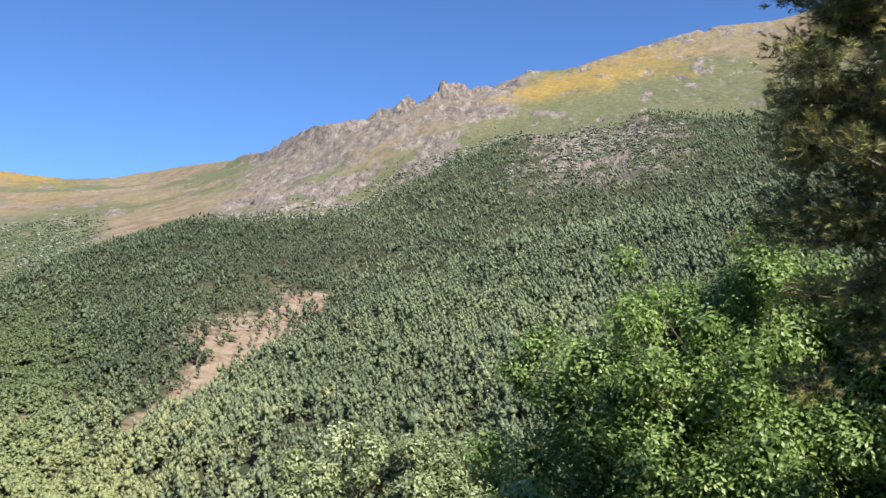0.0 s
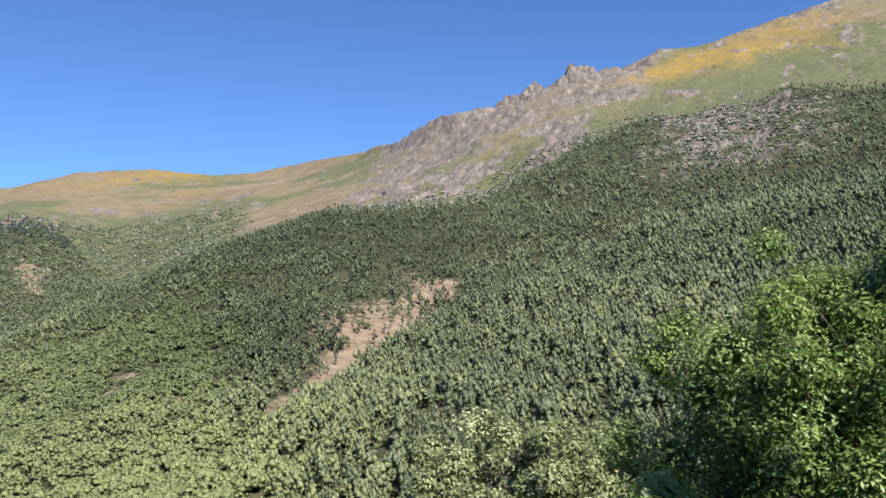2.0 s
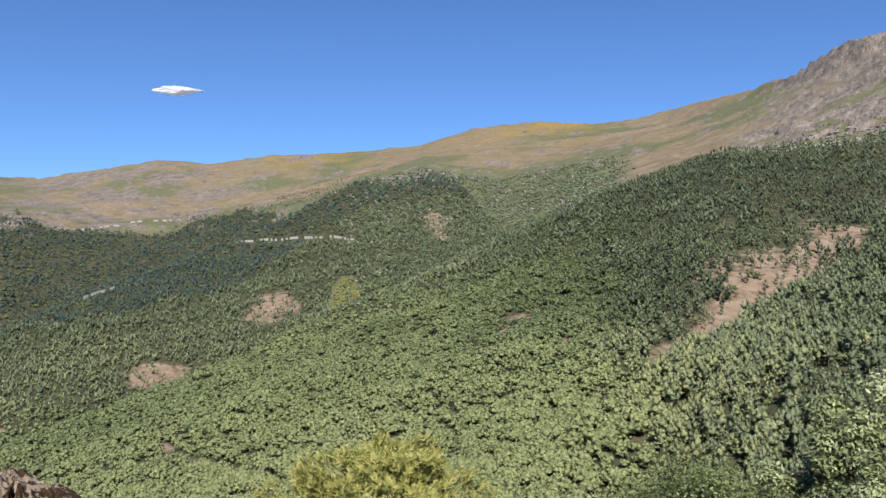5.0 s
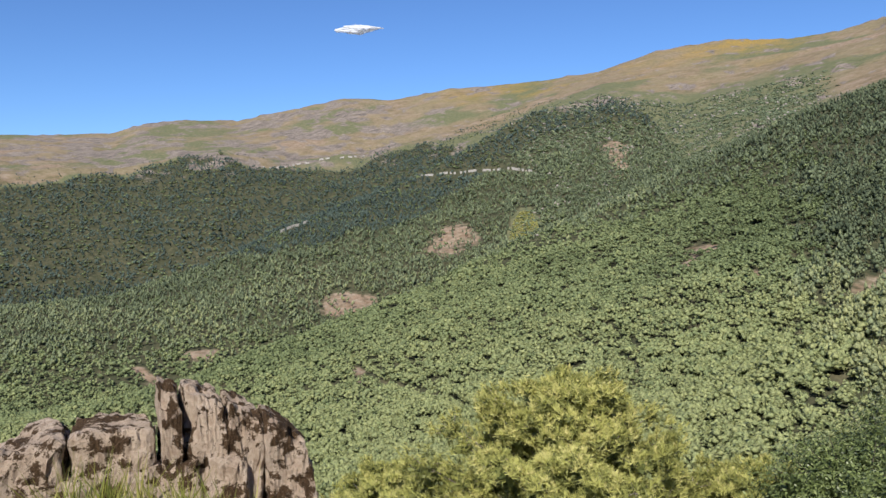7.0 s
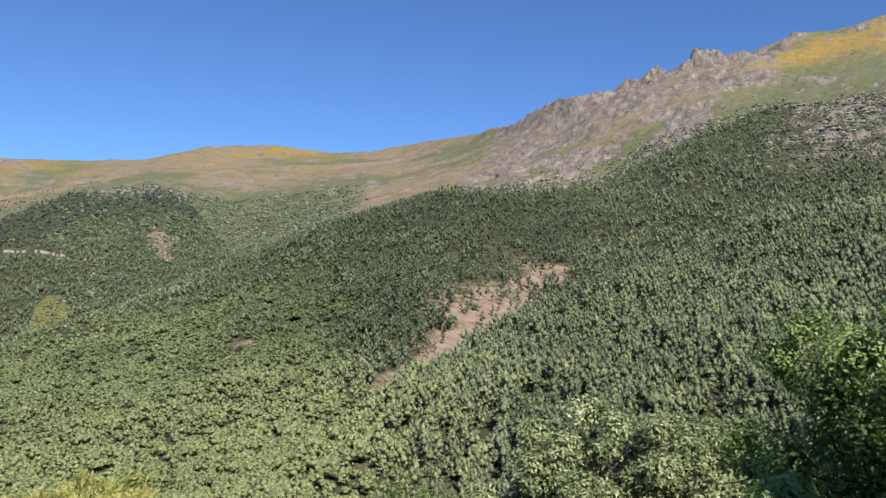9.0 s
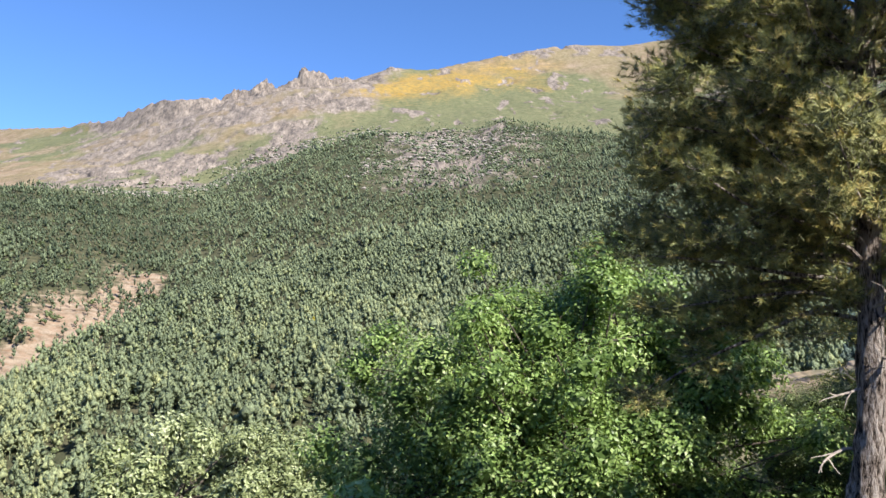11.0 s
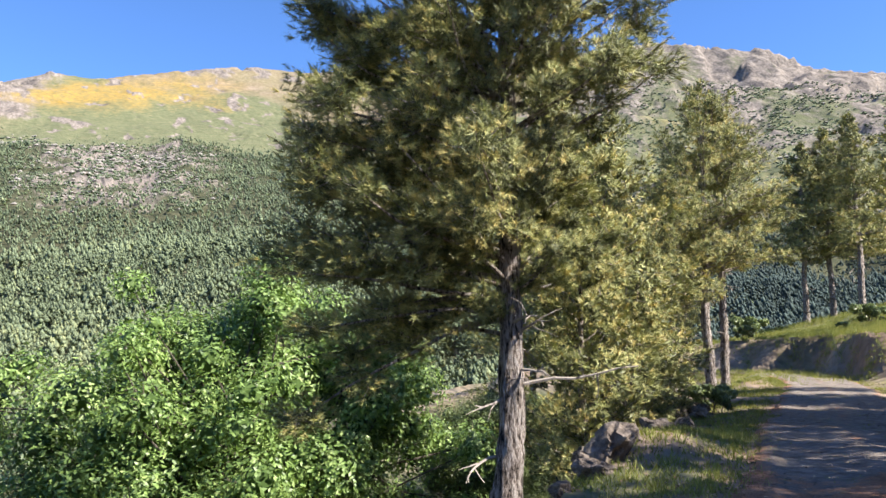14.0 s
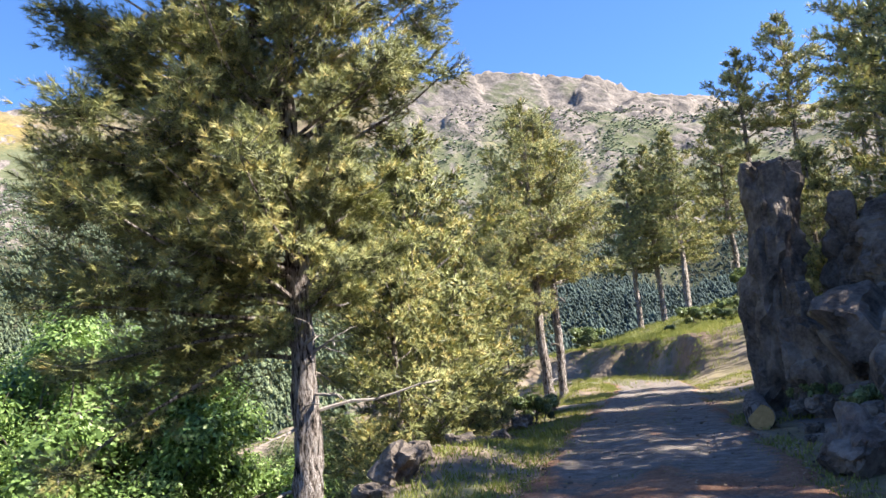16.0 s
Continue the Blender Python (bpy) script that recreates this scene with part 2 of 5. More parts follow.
    near_b.inputs["Strength"].default_value, near_b.inputs["Distance"].default_value = 0.6, 0.05
    l.new(fine, near_b.inputs["Height"])
    l.new(far_b, near_b.inputs["Normal"])
    l.new(near_b.outputs[0], p.inputs["Normal"])
    return m


def lichen_material():
    """Pale pinkish rock with crisp patches of brown moss and specks of grey lichen."""
    m, nt, n, l, p = nodes_of("lichen_spotted_rock")
    big, mid, fine = noise_node(nt, 1.8, 5, 0.62), noise_node(nt, 7.0, 6, 0.7), noise_node(nt, 40.0, 5, 0.75)
    pale = ramp(nt, mid, [(0.3, (0.36, 0.26, 0.19)), (0.5, (0.53, 0.42, 0.33)), (0.7, (0.64, 0.54, 0.45))])
    moss = ramp(nt, fine, [(0.3, (0.025, 0.015, 0.008)), (0.55, (0.085, 0.05, 0.026)), (0.75, (0.2, 0.13, 0.075))])
    patch = calc(nt, "ADD", calc(nt, "MULTIPLY", big, 0.48), calc(nt, "ADD", calc(nt, "MULTIPLY", mid, 0.38), calc(nt, "MULTIPLY", fine, 0.14)))
    c = mix(nt, ramp(nt, patch, [(0.5, (0, 0, 0)), (0.52, (1, 1, 1))]), pale, moss)
    c = mix(nt, ramp(nt, fine, [(0.62, (0, 0, 0)), (0.68, (0.8, 0.8, 0.8))]), c, (0.42, 0.40, 0.36))
    l.new(c, p.inputs["Base Color"])
    p.inputs["Roughness"].default_value = 0.95
    p.inputs["Specular IOR Level"].default_value = 0.2
    l.new(bump(nt, calc(nt, "ADD", mid, calc(nt, "MULTIPLY", fine, 0.6)), 1.0, 0.09), p.inputs["Normal"])
    return m


def road_material():
    """Packed pale grit in the middle, reddish needle litter and soil where the tint says so."""
    m, nt, n, l, p = nodes_of("dirt_track")
    litter = attr(nt).outputs["Fac"]
    big, mid, fine = noise_node(nt, 0.5, 5, 0.65), noise_node(nt, 4.0, 6, 0.75), noise_node(nt, 38.0, 5, 0.8)
    grit = ramp(nt, calc(nt, "ADD", calc(nt, "MULTIPLY", mid, 0.6), calc(nt, "MULTIPLY", fine, 0.4)), [(0.36, (0.07, 0.054, 0.044)), (0.48, (0.185, 0.15, 0.125)), (0.64, (0.33, 0.285, 0.25))])
    duff = ramp(nt, calc(nt, "ADD", calc(nt, "MULTIPLY", mid, 0.45), calc(nt, "MULTIPLY", fine, 0.55)), [(0.36, (0.08, 0.035, 0.02)), (0.5, (0.26, 0.13, 0.075)), (0.62, (0.42, 0.25, 0.165))])
    w = calc(nt, "ADD", litter, calc(nt, "ADD", calc(nt, "MULTIPLY", calc(nt, "SUBTRACT", big, 0.5), 1.6), calc(nt, "MULTIPLY", calc(nt, "SUBTRACT", mid, 0.5), 1.3)))
    l.new(mix(nt, ramp(nt, w, [(0.38, (0, 0, 0)), (0.62, (1, 1, 1))]), grit, duff), p.inputs["Base Color"])
    p.inputs["Roughness"].default_value = 0.95
    p.inputs["Specular IOR Level"].default_value = 0.2
    l.new(bump(nt, calc(nt, "ADD", mid, fine), 0.8, 0.03), p.inputs["Normal"])
    return m


LAND = land_material()
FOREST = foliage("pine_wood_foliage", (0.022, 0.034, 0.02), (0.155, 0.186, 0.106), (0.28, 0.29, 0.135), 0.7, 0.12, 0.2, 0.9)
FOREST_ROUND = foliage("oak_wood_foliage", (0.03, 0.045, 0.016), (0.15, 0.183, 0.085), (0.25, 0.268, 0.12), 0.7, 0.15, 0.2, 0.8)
# far pines: haze and shade mixed into a bluer, darker leaf colour
FOREST_HAZED = foliage("hazed_pine_foliage", (0.018, 0.032, 0.03), (0.078, 0.112, 0.092), (0.15, 0.18, 0.135), 0.75, 0.1)
OAK_LEAF = foliage("oak_leaf", (0.05, 0.09, 0.024), (0.235, 0.34, 0.1), (0.41, 0.48, 0.2), 0.42, 0.3)
ASH_LEAF = foliage("grey_green_leaf", (0.05, 0.07, 0.028), (0.285, 0.325, 0.155), (0.46, 0.5, 0.3), 0.42, 0.2)
DARK_LEAF = foliage("dark_evergreen_leaf", (0.03, 0.045, 0.015), (0.16, 0.2, 0.07), (0.31, 0.35, 0.15), 0.38, 0.22)
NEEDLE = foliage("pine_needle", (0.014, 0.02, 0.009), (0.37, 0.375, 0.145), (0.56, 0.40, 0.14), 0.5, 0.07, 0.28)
YOUNG_NEEDLE = foliage("young_pine_needle", (0.06, 0.075, 0.022), (0.42, 0.42, 0.13), (0.56, 0.5, 0.22), 0.55, 0.18, 0.25)
BARK = plain("pine_bark", [(0.42, (0.012, 0.009, 0.008)), (0.475, (0.2, 0.155, 0.13)), (0.56, (0.46, 0.40, 0.365))], 15.0, 0.95, 1.0, 0.25, (1, 1, 0.24), 2.6)
DARK_BARK = plain("oak_bark", [(0.25, (0.025, 0.02, 0.016)), (0.55, (0.09, 0.075, 0.06)), (0.8, (0.2, 0.17, 0.14))], 7.0, 0.95, 0.9, 0.03, (1, 1, 0.3))
DEAD_WOOD = plain("dead_grey_wood", [(0.25, (0.15, 0.12, 0.1)), (0.6, (0.36, 0.31, 0.27)), (0.8, (0.5, 0.45, 0.4))], 12.0, 0.9, 0.5, 0.01)
CUT_WOOD = plain("sawn_wood", [(0.3, (0.33, 0.19, 0.07)), (0.6, (0.52, 0.33, 0.14)), (0.8, (0.6, 0.42, 0.22))], 14.0, 0.85, 0.3, 0.005)
GRANITE = plain("weathered_granite", [(0.36, (0.035, 0.028, 0.024)), (0.46, (0.12, 0.095, 0.078)), (0.58, (0.23, 0.185, 0.15)), (0.74, (0.36, 0.30, 0.25))], 1.6, 0.95, 1.0, 0.12, None, 7.0)
LICHEN_ROCK = lichen_material()
ROAD = road_material()
GRASS = foliage("verge_grass", (0.10, 0.12, 0.025), (0.25, 0.26, 0.06), (0.42, 0.36, 0.14), 0.6, 0.3)
WALL_STONE = plain("pale_wall_stone", [(0.3, (0.27, 0.25, 0.23)), (0.7, (0.46, 0.43, 0.39))], 0.2, 0.9, 0.3, 0.1)
CLOUD = plain("cloud_white", [(0.3, (0.76, 0.77, 0.8)), (0.7, (0.82, 0.83, 0.86))], 0.01, 1.0, 0.0)
_n, _l = CLOUD.node_tree.nodes, CLOUD.node_tree.links
_soft, _both = _n.new("ShaderNodeBsdfTranslucent"), _n.new("ShaderNodeMixShader")
_soft.inputs[0].default_value = (0.84, 0.86, 0.9, 1)
_l.new(_n["Principled BSDF"].outputs[0], _both.inputs[1])
_l.new(_soft.outputs[0], _both.inputs[2])
_l.new(_both.outputs[0], _n["Material Output"].inputs[0])

# ---------------------------------------------------------------- the land
# Ridge and valley lines round the lookout, near to far. Rows: bearing left of ahead, distance, angle above the eye.
LINES = [
    [(-180, 45, 20), (-135, 45, 22), (-90, 45, 14), (-75, 50, 5), (-62, 55, 2), (-45, 50, -3), (-20, 50, -16), (0, 45, -27), (45, 45, -30), (90, 45, -22), (130, 45, 0), (180, 45, 20)],
    [(-180, 250, 22), (-135, 250, 20), (-90, 300, 8), (-60, 480, -1.5), (-45, 420, -6), (-30, 320, -10), (0, 300, -14.5), (20, 300, -18.5), (45, 280, -23), (70, 280, -25), (100, 300, -20), (135, 250, 5), (180, 250, 22)],
    [(-180, 700, 18), (-90, 900, 9), (-60, 1150, 4), (-40, 1050, 7.5), (-24, 930, 8.5), (-11, 850, 5.6), (-5, 800, 3.8), (3, 730, 2.0), (9, 650, -0.2), (13, 580, -2.8),
     (18.5, 500, -6.2), (22.6, 430, -9.4), (30, 400, -14), (45, 380, -18.5), (70, 360, -22), (100, 380, -18), (135, 500, 8), (180, 700, 18)],
    [(-180, 780, 18.2), (-60, 1200, 4.6), (-40, 1110, 7.9), (-24, 980, 8.9), (-11, 910, 6.0), (-5, 860, 4.0), (3, 800, 0.4), (9, 715, -2.5), (13, 640, -5.0), (18.5, 560, -8.2), (22.6, 500, -10.5),
     (30, 460, -12.8), (45, 440, -17), (70, 420, -20.5), (100, 450, -17), (135, 560, 8.4), (180, 780, 18.2)],
    [(-180, 1200, 17), (-90, 1250, 9), (-60, 1480, 9.5), (-40, 1480, 12.5), (-24, 1500, 13.0), (-18.7, 1550, 13.7), (-15, 1580, 14.3), (-13, 1600, 13.6), (-6.3, 1600, 13.1), (-4.2, 1590, 12.6),
     (-1, 1560, 11.6), (1.5, 1530, 10.3), (5.6, 1480, 8.2), (10.3, 1440, 7.4), (16.8, 1400, 8.1), (20.4, 1360, 6.9), (25.4, 1290, 5.0), (29, 1230, 3.2),
     (34.2, 1150, 1.0), (37, 1090, -0.6), (43, 1000, -2.6), (48.8, 920, -5.4), (53.5, 850, -7.3), (60, 770, -9.3), (67, 700, -11.4), (80, 640, -13.5), (100, 600, -14), (135, 800, 8), (180, 1200, 17)],
    [(-180, 1300, 17), (-60, 1560, 10.5), (-24, 1620, 13.9), (-15, 1720, 14.4), (-6, 1720, 13.5), (0, 1680, 11.9), (6, 1600, 8.7), (12, 1580, 8.0), (20, 1560, 6.3), (29, 1430, 2.2),
     (34, 1350, 0.0), (43, 1200, -3.6), (53, 1050, -8.3), (67, 880, -12.0), (100, 780, -13.6), (135, 900, 8.2), (180, 1300, 17)],
    [(-180, 1600, 15), (-90, 1400, 8), (-60, 1680, 13), (-45, 1780, 16.4), (-20, 1920, 15.6), (-10, 1900, 15.0), (0, 1890, 14.0), (6, 1880, 11.6), (10, 1880, 10.2), (20, 2150, 8.2), (31.5, 2250, 6.1),
     (36.8, 2250, 7.3), (40.9, 2150, 6.3), (44.9, 2000, 4.5), (49.6, 1850, 2.1), (54.6, 1700, 0.4), (59, 1580, -1.4), (63.7, 1470, -3.6), (70.3, 1350, -5.6), (100, 1200, -8), (135, 1300, 7), (180, 1600, 15)],
    [(-180, 1750, 15), (-60, 1760, 13.8), (-20, 2000, 16.2), (-10, 1980, 15.8), (0, 1960, 14.7), (6, 1960, 12.4), (10, 1980, 10.7), (20, 2350, 8.5), (31.5, 2500, 6.2), (37, 2500, 6.6),
     (45, 2250, 3.4), (54.6, 1950, -0.8), (63.7, 1700, -4.4), (70.3, 1600, -6.2), (100, 1450, -8), (135, 1500, 7), (180, 1750, 15)],
    [(-180, 2000, 14), (-90, 1700, 10), (-60, 1950, 16.2), (-45, 2050, 18.9), (-20, 2200, 17.6), (-10, 2120, 16.6), (0, 2120, 15.8), (6, 2130, 13.6), (10, 2200, 11.8), (20, 3000, 9.5), (30, 3100, 8.4),
     (37, 3000, 7.7), (43.3, 2950, 6.1), (48.8, 2850, 4.8), (53.4, 2750, 3.6), (59, 2700, 3.1), (63.5, 2700, 3.8), (70, 2600, 2.7), (100, 2400, 2), (135, 2200, 8), (180, 2000, 14)],
    [(-180, 2100, 14), (-90, 1800, 10.3), (-60, 2030, 16.6), (-20, 2280, 18.2), (0, 2200, 16.0), (10, 2350, 12.1), (20, 3200, 9.8), (37, 3250, 8.0), (43, 3200, 6.0), (53, 3000, 3.0),
     (63.5, 3000, 3.2), (70, 2900, 2.2), (100, 2700, 2), (180, 2100, 14)],
]
SKYLINE = [(-180, 14), (-120, 11), (-90, 12), (-75, 13.6), (-64.5, 16.1), (-61, 17.1), (-58.6, 18.2), (-55.3, 19.4), (-51.6, 20.2), (-47.9, 20.6), (-43, 20.5), (-35, 20.0), (-27, 19.4), (-23.3, 19.1), (-19.6, 19.3),
           (-15.8, 18.9), (-13.2, 18.3), (-9.2, 17.5), (-6.6, 17.5), (-4.8, 16.8), (-4, 16.4), (-2.3, 16.3), (-0.3, 16.9), (1.2, 15.9), (2.4, 16.1), (3.4, 15.2), (6.3, 14.6), (8.7, 14.2),
           (11, 13.1), (12.6, 12.4), (14.9, 11.7), (19, 11.0), (22.1, 10.3), (24.9, 10.1), (28.9, 10.4), (33.3, 10.0), (37.3, 8.8), (41.3, 8.4), (47.2, 8.1), (51.7, 7.4), (55, 7.5),
           (58.8, 6.7), (62.1, 6.0), (65.1, 6.0), (68.1, 5.8), (70, 5.1), (100, 4), (135, 8), (180, 14)]
SKY_FAR = [(-180, 2400), (-90, 2000), (-60, 2200), (-45, 2300), (-20, 2420), (-10, 2330), (0, 2320), (8, 2380), (12, 2650), (20, 3500), (30, 3900), (50, 4300), (70, 4500), (100, 4300), (135, 3000), (180, 2400)]


def line_at(rows, bearing):
    a = np.array(rows, float)
    r = np.interp(bearing, a[:, 0], a[:, 1])
    return r, EYE + r * np.tan(np.radians(np.interp(bearing, a[:, 0], a[:, 2])))


def far_land(bearing, dist):
    """Height of the mountains and valleys: from line to line."""
    knots = [line_at(rows, bearing) for rows in LINES]
    sf, sk = np.array(SKY_FAR, float), np.array(SKYLINE, float)
    rs = np.interp(bearing, sf[:, 0], sf[:, 1])
    zs = EYE + rs * np.tan(np.radians(np.interp(bearing, sk[:, 0], sk[:, 1])))
    knots += [(rs, zs), (rs + 130, zs - 45), (rs + 500, zs - 190)]
    z = np.where(dist < knots[0][0], knots[0][1], knots[-1][1] - 0.2 * np.maximum(dist - knots[-1][0], 0))
    for (r0, z0), (r1, z1) in zip(knots, knots[1:]):
        inside = (dist >= r0) & (dist < r1)
        z = np.where(inside, z0 + (z1 - z0) * (dist - r0) / np.maximum(r1 - r0, 1), z)
    return z, knots


TRACK = np.array([(-70, -44), (-30, -19), (0, -0.4), (9.7, 6.0), (17, 10.8), (24, 15.3), (33, 21), (41, 27), (46, 34), (46, 43), (40, 56), (28, 76), (10, 100)], float)
for _ in range(2):
    TRACK = np.concatenate([TRACK[:1], np.stack([TRACK[:-1] * 0.75 + TRACK[1:] * 0.25, TRACK[:-1] * 0.25 + TRACK[1:] * 0.75], 1).reshape(-1, 2), TRACK[-1:]])


MOUNDS = (97.0, 124.0)          # grassy humps of the outer verge, metres along the track


def track_offset(x, y):
    """Signed distance to the middle of the track (left, downhill: plus) and the way along it."""
    best, side, along, run = np.full(x.shape, 1e9), np.zeros(x.shape), np.zeros(x.shape), 0.0
    for (ax, ay), (bx, by) in zip(TRACK, TRACK[1:]):
        dx, dy = bx - ax, by - ay
        ll = math.hypot(dx, dy)
        u = np.clip(((x - ax) * dx + (y - ay) * dy) / ll ** 2, 0, 1)
        ex, ey = x - ax - u * dx, y - ay - u * dy
        d = np.hypot(ex, ey)
        hit = d < best
        best = np.where(hit, d, best)
        side = np.where(hit, np.sign(dx * ey - dy * ex), side)
        along = np.where(hit, run + u * ll, along)
        run += ll
    return best * side, along


def near_land(x, y):
    d, s = track_offset(x, y)
    left = -0.12 * smooth(1.6, 3.2, d) - (0.32 + 0.36 * smooth(85, 91, s) * (1 - smooth(112, 122, s))) * np.clip(d - 3.4, 0, 6.0) - 0.32 * np.maximum(d - 9.4, 0) - 0.32 * np.maximum(d - 8.0, 0) - 0.25 * smooth(3.2, 5.0, d)
    e = -d
    cut = 1 - 0.85 * smooth(90, 94, s) * (1 - smooth(123, 130, s))
    right = cut * (0.7 * smooth(1.9, 3.3, e) + 1.7 * smooth(2.6, 5.5, e)) + 0.12 * np.maximum(e - 4.0, 0) + 0.25 * np.maximum(e - 14.0, 0)
    bend = smooth(126, 132, s)
    e = e + bend * (0.7 * fbm2(x, y, 2.6, 3, 17) + 0.35 * fbm2(x, y, 0.9, 3, 18))
    right = right * (1 - bend) + bend * (2.4 * smooth(2.0, 3.4, e) + 0.12 * np.maximum(e - 4.0, 0) + 0.25 * np.maximum(e - 14.0, 0))
    left = left + 0.4 * np.exp(-((d - 2.9) / 0.9) ** 2) * (np.exp(-((s - MOUNDS[0]) / 2.6) ** 2) + 1.2 * np.exp(-((s - MOUNDS[1]) / 3.0) ** 2))
    z = np.where(d > 0, left, right)
    n = fbm2(x, y, 3.0, 4, 5)
    return z + n * 0.22 * smooth(1.8, 5, np.abs(d)) + 0.13 * fbm2(x, y, 1.3, 4, 15) * smooth(1.7, 2.6, np.abs(d)) + 0.10 * smooth(1.9, 4, -d) * fbm2(x, y, 1.0, 4, 9, True) + 0.04 * smooth(1.5, 3, np.abs(d)) * fbm2(x, y, 0.7, 3, 9)


def land(x, y, detail=True):
    x, y = np.asarray(x, float), np.asarray(y, float)
    r, b = np.hypot(x, y), np.degrees(np.arctan2(-x, y))
    zf, knots = far_land(b, r)
    if detail:
        amp = smooth(60, 500, r)
        zf = zf + amp * (10 * fbm2(x, y, 260, 4, 3) + 4.5 * fbm2(x, y, 60, 3, 4)) * (1 - 0.75 * smooth(knots[-4][0] - 150, knots[-4][0], r))
        zf = zf + 13 * smooth(1700, 2600, r) * fbm2(x, y, 330, 5, 7, True) * (1 - 0.8 * smooth(knots[-4][0] - 120, knots[-4][0] + 60, r))
        rk = rock_zone(b, r, knots)
        wx, wy = x + 20 * fbm2(x, y, 90, 3, 41), y + 20 * fbm2(x, y, 90, 3, 42)
        c1, e1 = cells(wx, wy * 0.7, 75, 1)
        c2, e2 = cells(wx + 30, wy * 0.8, 30, 2)
        c3, e3 = cells(wx, wy, 13, 3)
        craggy = 0.5 + 0.65 * smooth(-36, -42, b) + 1.0 * smooth(knots[-3][0] - 190, knots[-3][0] - 60, r) * smooth(-5, -2.5, b) * (1 - smooth(3.5, 6.5, b))
        zf = zf + rk * craggy * (14 * c1 + 6 * c2 + 3 * c3 - 6 * (1 - smooth(0, 0.22, e2)) - 2 * (1 - smooth(0, 0.25, e3)) + 7 * fbm2(wx, wy, 110, 4, 21, True) - 4)
    w = smooth(45, 120, r)
    return near_land(x, y) * (1 - w) + zf * w


def spot(b, r, b0, r0, db, dr):
    return np.exp(-(((b - b0) / db) ** 2 + ((r - r0) / dr) ** 2))


def rock_zone(b, r, knots):
    """Where bedrock stands out: the cliff and crags below the crest, the broken slope under the wood's upper edge, the hill beyond the track."""
    crest, wood, mid = knots[-3][0], knots[4][0], knots[6][0]
    x0, y0 = -np.sin(np.radians(b)) * r, np.cos(np.radians(b)) * r
    wob = fbm2(x0, y0, 150, 4, 61)
    b, r = b + 2.2 * wob, r + 110 * fbm2(x0, y0, 130, 4, 62)
    up = smooth(0, 1, (r - mid) / (crest - mid))
    cliff = (0.42 + 0.5 * smooth(-0.25, 0.3, fbm2(x0, y0, 55, 5, 69)) + 0.3 * smooth(crest - 170, crest - 60, r)) * smooth(-10, -3, b) * (1 - smooth(12.5, 15, b)) * smooth(mid - 60, mid + 40, r) * (1 - 0.35 * smooth(crest, crest + 60, r))
    tops = 0.8 * smooth(crest - 90, crest - 15, r) * smooth(-26, -20, b) * (1 - smooth(-8, -4, b)) * (smooth(-0.2, 0.12, fbm2(b, r / 60, 1.2, 3, 31)))
    scrub = 1.15 * smooth(-0.38, 0.1, fbm2(x0, y0, 22, 4, 65)) * scrub_slope(b, r, wood)
    hill = (0.45 + 0.5 * smooth(-0.2, 0.25, fbm2(x0, y0, 120, 4, 60))) * smooth(-38, -44, b) * smooth(-95, -80, b) * smooth(900, 1500, r) * (0.55 + 0.45 * up)
    crown_b = 0.9 * spot(b, r, 37, 2230, 3.5, 130)
    scree = 0.95 * smooth(-0.25, 0.15, fbm2(x0, y0, 60, 4, 67)) * smooth(-4, 1, b) * (1 - smooth(14, 18, b)) * smooth(wood - 10, wood + 70, r) * (1 - smooth(mid - 80, mid + 20, r))
    outcrops = 0.75 * (smooth(0.2, 0.4, fbm2(b, r / 70, 0.9, 4, 33))) * smooth(wood, wood + 150, r) * smooth(-60, -40, b) * (1 - smooth(26, 32, b) * (1 - smooth(2300, 2600, r)))
    stony = 0.85 * smooth(-0.1, 0.25, fbm2(x0, y0, 90, 5, 68)) * smooth(44, 54, b) * smooth(2400, 2750, r)
    return np.clip(np.maximum.reduce([stony, cliff, tops, scrub, hill, outcrops, crown_b, scree]), 0, 1) * smooth(300, 700, r)


def scrub_slope(b, r, wood):
    """The broken slope of rocks and low scrub under the wood's upper edge."""
    return smooth(-21, -12, b) * (1 - smooth(-9, -2.5, b)) * smooth(wood - 540, wood - 230, r) * (1 - smooth(wood - 90, wood + 60, r))


def far_road_dist(b):
    return np.interp(b, (41.8, 49.6), (1617, 1850))


def wood_edge(b, k):
    """How far out the closed wood reaches."""
    e = k[4][0] + (k[6][0] - 20 - k[4][0]) * smooth(28, 36, b) + 60 * smooth(24, 34, b) * fbm2(b, 0 * b, 2.5, 4, 101)
    return e + (k[8][0] - 150 + 220 * fbm2(b, 0 * b, 5.0, 4, 103) - e) * smooth(40, 50, b)


